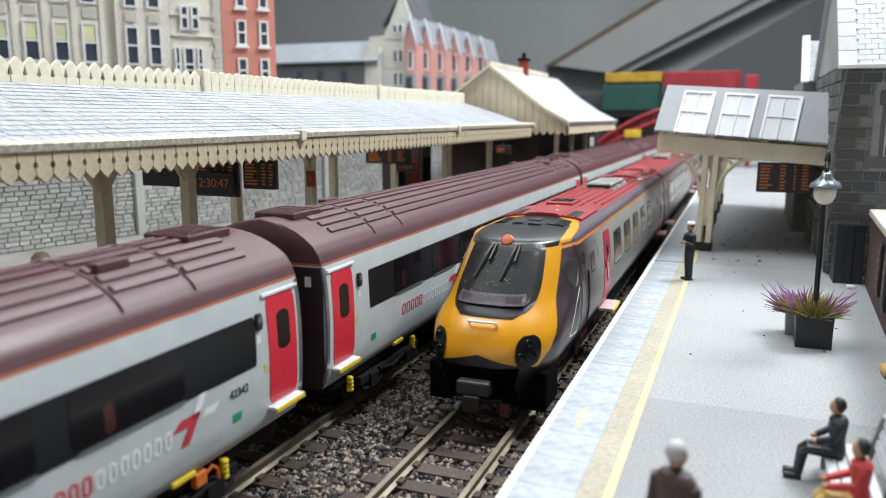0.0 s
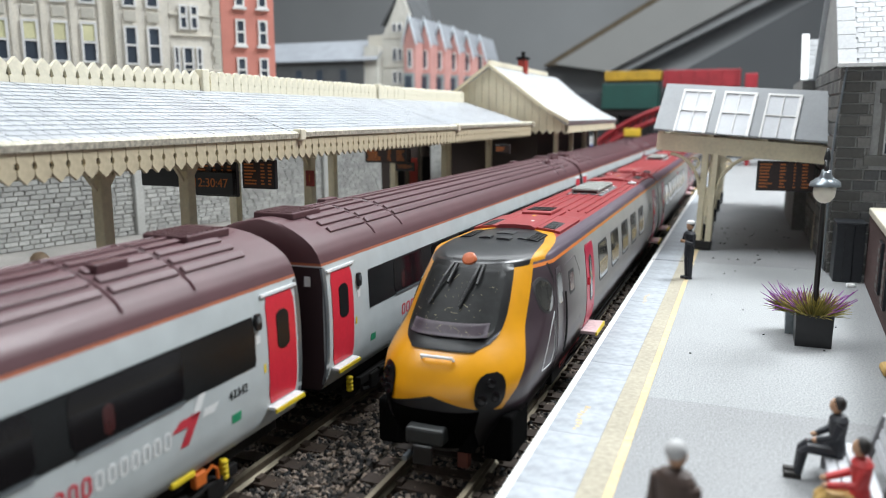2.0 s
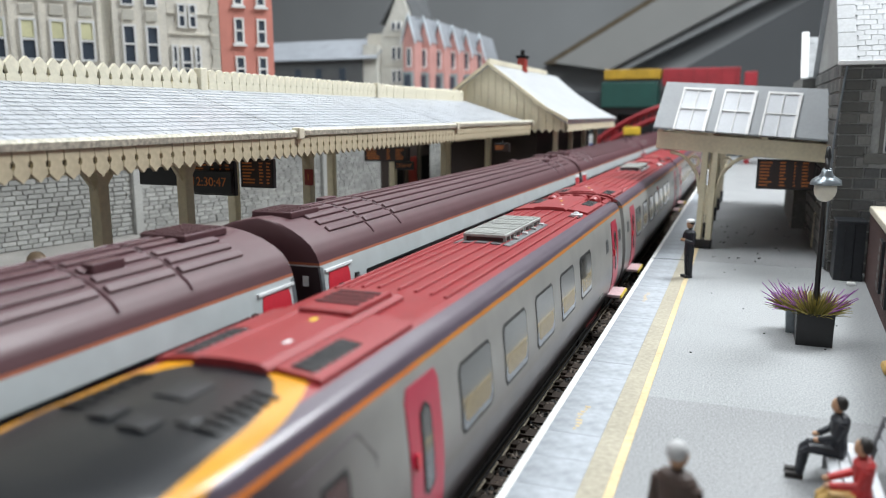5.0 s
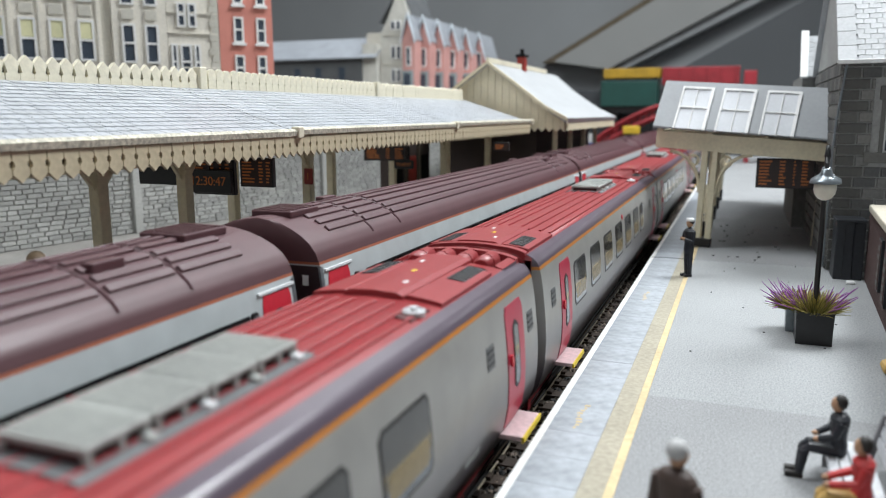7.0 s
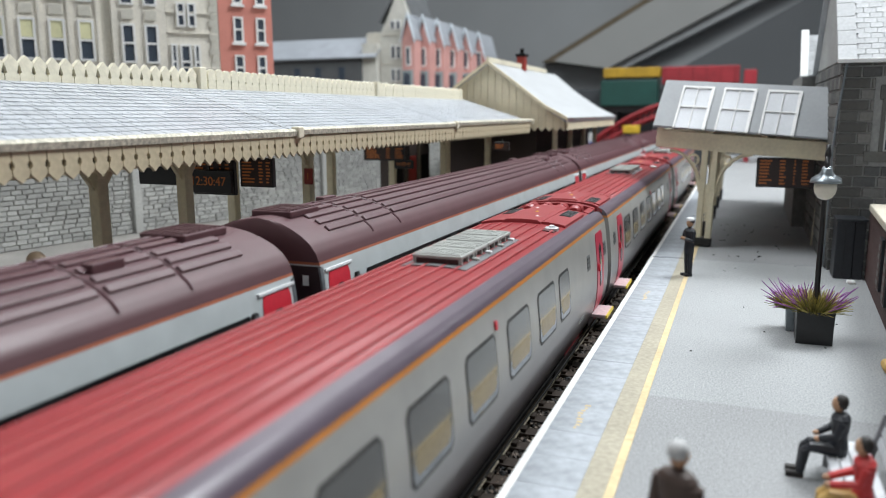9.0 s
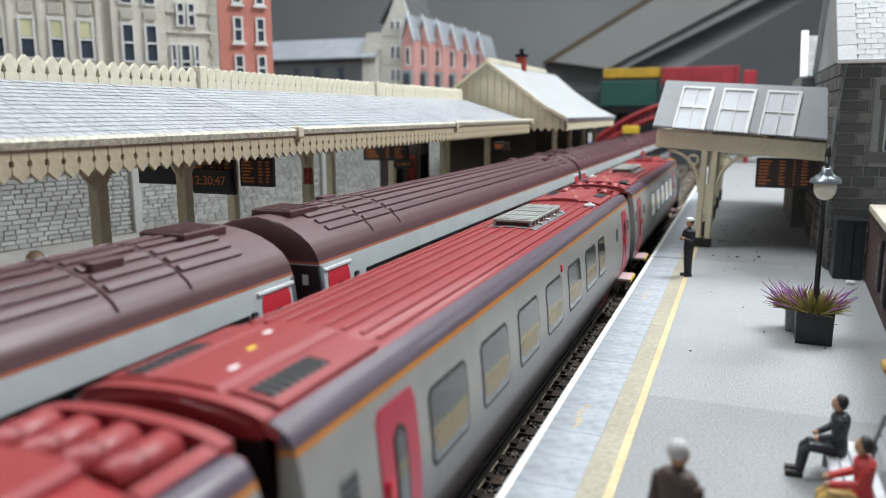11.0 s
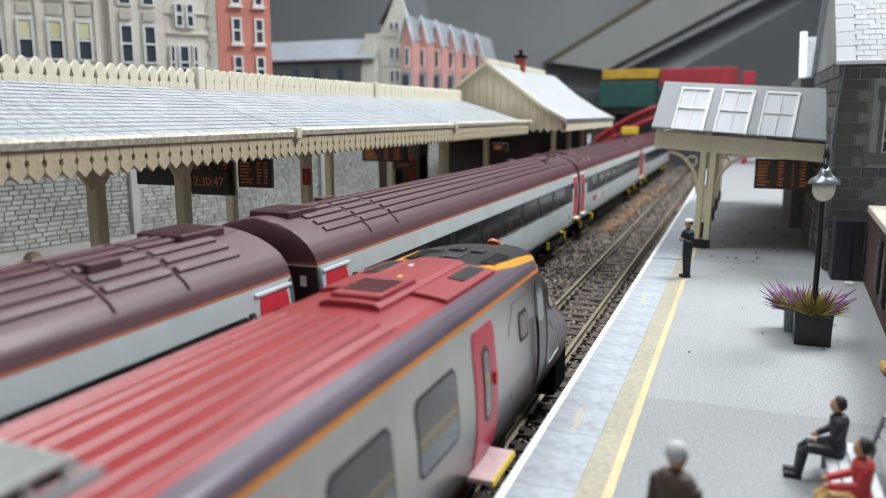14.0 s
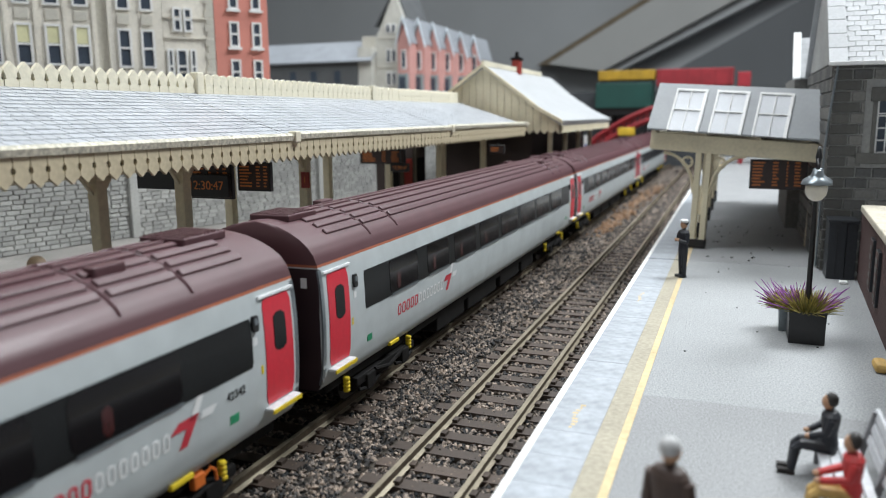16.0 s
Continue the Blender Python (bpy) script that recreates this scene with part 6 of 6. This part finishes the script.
def unit_car(kind, label):
    """kind: 'cab' has its nose at the low end; 'mid' runs from 0 to its length."""
    c = thing("train_car", label, "train car", 0, 0, 0, group="passing train")
    cab = kind == "cab"
    y_lo, y_hi = (0.0, 252.5) if cab else (0.0, 248.5)
    rear_in = lambda z: 11.5 if z > 43.7 else 0.0
    front_in = lambda z: 0.0
    if cab:
        bm = shell(V_LEVELS, nose, lambda z: y_hi - rear_in(z), nose_fall, lambda z: 1.0, 41, 3.2)
    else:
        bm = shell(V_LEVELS, front_in, lambda z: y_hi - rear_in(z), lambda z: 1.0, lambda z: 1.0, 13, 6)
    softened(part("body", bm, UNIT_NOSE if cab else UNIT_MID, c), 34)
    doors = [(53.5, 65.5), (228.5, 240.5)] if cab else [(18, 30), (y_hi - 21, y_hi - 9.5)]
    wins = [(74 + 24.65 * k, 16.8) for k in range(5)] if cab else [(34.5 + 24.0 * k, 16.6) for k in range(6)] + [(175.5, 12.0)]
    for side in (1, -1):
        for a, ww in wins:
            w = part("window", patch(B(), V_W, side, a, a + ww, 24.2, 36.4, 0.08, 1.2, 10), RUBBER, c, "dark framed side window")
            part("pane", patch(B(), V_W, side, a + 0.5, a + ww - 0.5, 24.8, 35.8, 0.14, 0.9, 10), UPANE, w, "grey tinted pane")
            if side > 0:
                # tan strip laid on the pane as a painted reflection
                part("interior", patch(B(), V_W, side, a + 1.6, a + ww - 1.4, 26.0, 29.8, 0.16, 0.9, 4), TAN_REFLECT, w)
        for i, (a, b) in enumerate(doors):
            d = part("door", patch(B(), V_W, side, a, b, 14.2, 39.0, 0.16, 1.0, 16), DOOR_MAG, c, "crimson sliding door")
            part("door_window", patch(B(), V_W, side, a + 4.0, b - 4.0, 21.5, 35.5, 0.26, 1.7, 14), RUBBER, d)
            part("door_pane", patch(B(), V_W, side, a + 4.6, b - 4.6, 22.2, 34.8, 0.32, 1.3, 14), UPANE, d)
            part("door_button", patch(B(), V_W, side, a + 1.0, a + 2.4, 27.2, 29.4, 0.7, 0.3, 3), DOOR_RED, d)
            st = part("step", box(B(), side * 18.2 - 2.6, side * 18.2 + 2.6, a - 0.5, b + 1.0, 12.6, 13.6, 0.2), PINKSTEP, d, "pink and white step plate")
            part("step_edge", box(B(), side * 20.9 - 0.25, side * 20.9 + 0.25, a - 0.5, b + 1.0, 12.4, 13.5), YEL, st)
        for y in ((y_hi - 34, y_hi - 6.5) if cab else (10, y_hi - 34, y_hi - 6.5)):
            v = part("side_grille", patch(B(), V_W, side, y - 2.2, y + 2.2, 30.2, 34.6, 0.1, 0.2, 4), GRILLE_D, c)
            for k in range(3):
                part("slat", patch(B(), V_W, side, y - 1.9, y + 1.9, 31.0 + k * 1.2, 31.5 + k * 1.2, 0.2, 0, 2), BLACK, v)
        if not cab or side < 0:
            part("red_lamp", patch(B(), V_W, side, 123.4, 124.6, 36.6, 38.2, 0.4, 0.2, 3), DOOR_RED, c)
        for k in range(5):
            part("number_bar", patch(B(), V_W, side, y_hi - 48 + k * 1.5, y_hi - 47.2 + k * 1.5, 17.0, 18.3, 0.08, 0, 2), GRILLE, c)
        part("valance", patch(B(), lambda z: 12.4, side, 40 if cab else 4, y_hi - 4, 4.2, 7.4, 0, 0, 3), UNDER, c)
    # gutter lines along the roof shoulder
    for s in (-1, 1):
        for x in (13.2, 14.6):
            z = roof_z(x)
            part("roof_gutter", tube(B(), [(s * x, 40 if cab else 3, z + 0.05), (s * x, y_hi - 2.2, z + 0.05)], 0.28, 6), UNDER, c)
        for x in (2.0, 5.2, 8.2, 10.8):
            z = roof_z(x)
            part("roof_rib", tube(B(), [(s * x, 84 if cab else 31, z + 0.02), (s * x, y_hi - 50, z + 0.02)], 0.42, 6), POD_RED, c)
    rng = random.Random(2)
    if cab:
        roof_pod(c, 38, 78, rng, 40)
        part("pod_block", box(B(), -4.6, 4.6, 61, 76, 45.4, 47.3, 0.4), POD_RED, c)
        for k in range(4):
            part("pod_slot", box(B(), -3.8, 3.8, 65 + k * 2.4, 66 + k * 2.4, 47.2, 47.5), BLACK, c)
    else:
        roof_pod(c, 2.6, 28.5, rng, 4.5)
        hoop(c, 0.3, 2.5)
    roof_pod(c, y_hi - 47, y_hi - 11.8, rng, y_hi - 31)
    recess(c, y_hi - 11.5, y_hi + 0.05, UNIT_NOSE if cab else UNIT_MID)
    ac_unit(c, *((138, 173) if cab else (136, 172)))
    # a low plate; the groove's shade is only its darker red
    part("roof_hatch", curved_plate(8.2, 12.8, y_hi - 57, y_hi - 49.5, 0.25, 4), WELL, c, "plate in shadow-dark red standing in for a valve groove")
    part("hatch_cap", lathe(B(), [(1.7, 44.0), (1.9, 45.3), (1.6, 45.6), (1.5, 45.2), (0.8, 45.2), (0.7, 46.0), (0.3, 46.1)], 10.3, y_hi - 53, 16), STEP_W, c, "white roof valve cap")
    # ends, couplings, running gear
    part("gangway", box(B(), -6.0, 6.0, y_hi - 0.5, y_hi + 2.4, 10, 40, 1.0), BLACK_DULL, c)
    if not cab:
        part("gangway", box(B(), -6.0, 6.0, -2.4, 0.5, 10, 40, 1.0), BLACK_DULL, c)
    part("underframe", box(B(), -11.8, 11.8, 20 if cab else 4, y_hi - 4, 4.5, 8), UNDER, c)
    for y in ((48, y_hi - 40) if cab else (40, y_hi - 40)):
        bogie(c, y, False)
    if cab:
        cab_front(c)
    return c


def on_nose(u, z, off=0.0):
    w = V_W(z)
    return (u * w, nose(z) + nose_fall(z) * abs(u) ** 3.2 - off, z + off * 0.5)


def nose_plate(z0, z1, ulim, off, rows=14, cols=16):
    bm = B()
    grid = []
    for j in range(rows + 1):
        z = z0 + (z1 - z0) * j / rows
        lo, hi = ulim(z) if isinstance(ulim(z), tuple) else (-ulim(z), ulim(z))
        grid.append([bm.verts.new(on_nose(lo + (hi - lo) * i / cols, z, off)) for i in range(cols + 1)])
    for a, b in zip(grid, grid[1:]):
        for i in range(cols):
            bm.faces.new((a[i], a[i + 1], b[i + 1], b[i]))
    r = bmesh.ops.solidify(bm, geom=bm.faces[:], thickness=0.25)
    bmesh.ops.recalc_face_normals(bm, faces=bm.faces)
    return bm


def cab_front(c):
    lim = lambda z: float(np.interp(z, [26.6, 27.4, 28.6, 30.5, 33, 42.6, 43.3], [0.40, 0.53, 0.60, 0.64, 0.655, 0.64, 0.55]))
    softened(part("windscreen_surround", nose_plate(26.6, 43.3, lim, 0.22), BLACK, c, "black windscreen surround"), 50)
    lim2 = lambda z: float(np.interp(z, [28.8, 29.8, 31.5, 40.7, 41.6], [0.51, 0.56, 0.575, 0.56, 0.51]))
    ws = softened(part("windscreen", nose_plate(28.8, 41.6, lim2, 0.5), SCREEN_BLACK, c, "dusty black windscreen"), 50)
    softened(part("dash_ledge", nose_plate(28.9, 31.4, lambda z: 0.51, 0.75, 4), LEDGE, ws), 50)
    rng = random.Random(31)
    bm = B()
    for _ in range(70):
        u, z = rng.uniform(-0.52, 0.52), 29.2 + 12.0 * rng.random() ** 1.6
        a = Vector(on_nose(u, z, 0.72))
        b = Vector(on_nose(u + rng.uniform(-0.12, 0.12), z + rng.uniform(-0.6, 0.8), 0.76))
        if rng.random() < 0.25:
            tube(bm, [a, b], 0.04, 4)
        else:
            blob(bm, a, (0.09, 0.09, 0.09), 0, 5, 4)
    part("dust", bm, DUST, ws, "pale dust specks and fibres")["kind"] = "stuff"
    for u0, u1 in ((-0.20, -0.36), (0.22, 0.08)):
        w = part("wiper", tube(B(), [on_nose(u0, 42.1, 1.0), on_nose((u0 * 2 + u1) / 3, 39.6, 1.3), on_nose(u1, 34.2, 1.0)], [0.45, 0.38, 0.3], 6), BLACK, c)
        part("wiper_arm", tube(B(), [on_nose(u0 + 0.06, 42.3, 1.0), on_nose(u0 + 0.02, 38.4, 1.2)], 0.42, 6), BLACK, w)
    # round headcode light above the screen
    m = Matrix.Translation(on_nose(0, 43.2, 0.5)) @ Matrix.Rotation(radians(52), 4, "X")
    part("top_light", moved(lathe(B(), [(0.1, -0.5), (1.7, -0.5), (1.7, 0.35), (1.4, 0.6), (0.1, 0.7)], 0, 0, 20), m), HEADCODE, c, "orange round light")
    # hatches and louvres on the black dome
    for x0, x1, y0, y1 in ((-4.5, -1.5, 12, 15), (0.5, 4.0, 11, 14), (-2.0, 2.5, 19, 24), (5.2, 7.4, 14, 16)):
        part("dome_hatch", curved_plate(x0, x1, y0 + 8, y1 + 8, 0.25, 3), DOME_GREY, c)
    for s in (-1, 1):
        for k in range(7):
            part("dome_louvre", curved_plate(min(s * 7.4, s * 10.6), max(s * 7.4, s * 10.6), 22 + k * 1.7, 22.8 + k * 1.7, 0.4, 3), BLACK, c)
    # lamp clusters, handrail, lower beam
    for s in (-1, 1):
        def cl(z, s=s):
            d = abs(z - 19.2) / 3.9
            h = 0.125 * math.sqrt(max(0.0, 1 - d ** 2.6)) + 0.02
            k = 0.665 + (19.2 - z) * 0.004
            return tuple(sorted((s * (k - h), s * (k + h))))
        hl = softened(part("headlamp", nose_plate(15.4, 23.0, cl, 0.35, 12, 8), BLACK, c, "black headlamp cluster"), 50)
        for u, z, r in ((0.61, 18.0, 1.2), (0.73, 18.2, 1.1), (0.67, 21.0, 1.1)):
            p = on_nose(s * u, z, 0.6)
            mm = Matrix.Translation(p) @ Matrix.Rotation(radians(s * 14), 4, "Z") @ Matrix.Rotation(radians(82), 4, "X")
            part("lamp", moved(lathe(B(), [(0.1, -0.3), (r, -0.3), (r, 0.2), (r * 0.8, 0.4), (0.1, 0.2)], 0, 0, 14), mm), PANE_DARK, hl)
    part("handrail", tube(B(), [on_nose(-0.2, 25.2, 0.2), on_nose(-0.2, 25.4, 1.3), on_nose(0.2, 25.4, 1.3), on_nose(0.2, 25.2, 0.2)], 0.38, 6), STEP_W, c)
    # plate and beam coloured black for the shade inside the lower front
    softened(part("front_opening", nose_plate(7.2, 15.6, lambda z: 0.60, 0.3, 6), CAVITY, c, "matt black plate standing in for the shaded opening above the coupler"), 50)
    part("front_beam", box(B(), -9, 9, -23, -10, 6.0, 14.5, 0.8), CAVITY, c, "black lower front")
    for s in (-1, 1):
        part("obstacle_deflector", box(B(), s * 12.6 - 3.2, s * 12.6 + 3.2, -17.5, -4, 3.0, 13.5, 0.8), CAVITY, c)
    cp = part("coupler", box(B(), -4.2, 4.2, -28.5, -22, 9.2, 12.8, 0.6), mat("dark_grey_coupler", (0.025, 0.028, 0.028), 0.5), c, "dark grey coupler")
    part("coupler_face", box(B(), -2.2, 2.2, -29.4, -28.3, 5.2, 9.4, 0.4), BLACK, cp)
    part("coupler_pin", tube(B(), [(-3.2, -28, 7), (-3.2, -31, 7)], 0.6, 8), STEEL, cp)
    part("brake_block", box(B(), 4.5, 7.0, -20.5, -18, 1.5, 6.0, 0.3), mat("brown_red_block", (0.10, 0.025, 0.015), 0.6), c)
    def cheek(y, z):
        u = min(1.0, max(0.0, (y - nose(z)) / nose_fall(z))) ** (1 / 3.2)
        return V_W(z) * u

    for side in (1, -1):
        w = part("cab_side_window", patch(B(), V_W, side, 4.0, 12.2, 30.0, 38.4, 0.12, 3.4, 12, wide=cheek), RUBBER, c)
        part("pane", patch(B(), V_W, side, 4.6, 11.6, 30.6, 37.8, 0.18, 3.0, 12, wide=cheek), UPANE, w)
        part("cab_door_joint", patch(B(), V_W, side, 13.6, 14.3, 9, 41.0, 0.1, 0, 10, wide=cheek), BLACK, c)
        d = part("cab_door", patch(B(), V_W, side, 16.0, 23.0, 13.5, 39.0, 0.12, 1.2, 12, wide=cheek), PLUM, c, "plum cab door")
        part("cab_door_pane", patch(B(), V_W, side, 17.0, 22.0, 30, 37.6, 0.2, 0.9, 8, wide=cheek), UPANE, d)
        part("grab_rail", tube(B(), [(side * (cheek(24, z) + 0.5), 24.0, z) for z in (16, 20, 24, 28, 32)], 0.3, 6), BLACK, d)
        w = part("side_window", patch(B(), V_W, side, 30.5, 37, 29.6, 35.8, 0.1, 0.4, 6, wide=cheek), RUBBER, c)
        part("pane", patch(B(), V_W, side, 31.2, 36.3, 30.4, 35.0, 0.16, 0.3, 6, wide=cheek), PANE_RED, w)
        line = ((1.0, 18.0), (4.5, 22.0), (8.5, 26.0), (12.6, 29.4), (12.6, 24.5), (12.6, 20), (10.5, 17.0), (5.5, 17.4), (1.0, 18.0))
        part("panel_outline", tube(B(), [(side * (cheek(y, z) + 0.06), y, z) for y, z in line], 0.12, 5), LOGO_W, c)
        line = ((26, 38.2), (40, 38.6), (44, 34), (44, 20))
        part("panel_outline", tube(B(), [(side * (cheek(y, z) + 0.03), y, z) for y, z in line], 0.09, 5), LEDGE, c)


# black for the deflectors, and for shade painted on the lower front
CAVITY = mat("deep_matt_black", (0.003, 0.003, 0.003), 0.95, bump=0)
CAVITY.node_tree.nodes["Principled BSDF"].inputs["Specular IOR Level"].default_value = 0.05
DOME_GREY = mat("grey_black_hatch", (0.018, 0.019, 0.021), 0.4)
PLUM = mat("plum_cab_door", (0.042, 0.028, 0.034), 0.33)
PANE_RED = mat("red_brown_pane", (0.06, 0.02, 0.018), 0.15)
LEAD = unit_car("cab", "crimson-roofed unit cab car with yellow nose, silver side")
MIDDLE_A = unit_car("mid", "crimson-roofed unit middle car with silver-grey side")
MIDDLE_B = copy_thing(MIDDLE_A, Matrix())
TAIL = copy_thing(LEAD, Matrix())
TAIL["label"] = "crimson-roofed unit rear cab car with black and yellow end"


def motions():
    """The unit draws in, passes the platform and leaves."""
    gone = [(0, 0), (0.5, 1.7), (1, 8.3), (1.5, 17.9), (2, 30.2), (2.5, 44.4), (3, 62.5), (3.5, 82.4), (4, 104.1), (4.2, 114.0), (5, 157.5), (6.3, 238.5), (6.5, 251.3), (7, 285.4), (7.5, 320.8), (8, 358.3), (8.5, 400), (9, 445), (9.2, 463.5), (10.3, 569), (11.3, 676), (11.5, 699), (12, 760), (12.5, 826), (13, 895), (13.5, 966), (14, 1036), (14.5, 1105), (15, 1190), (15.5, 1276), (16, 1362)]
    for car, y0, turn in ((LEAD, 56.8, 0), (MIDDLE_A, 315.0, 0), (MIDDLE_B, 568.5, 0), (TAIL, 1083.0, 180)):
        walk(car, [(t, pose(0, (y0 - d) * MM, 0, 0, 0, turn)) for t, d in gone])


motions()
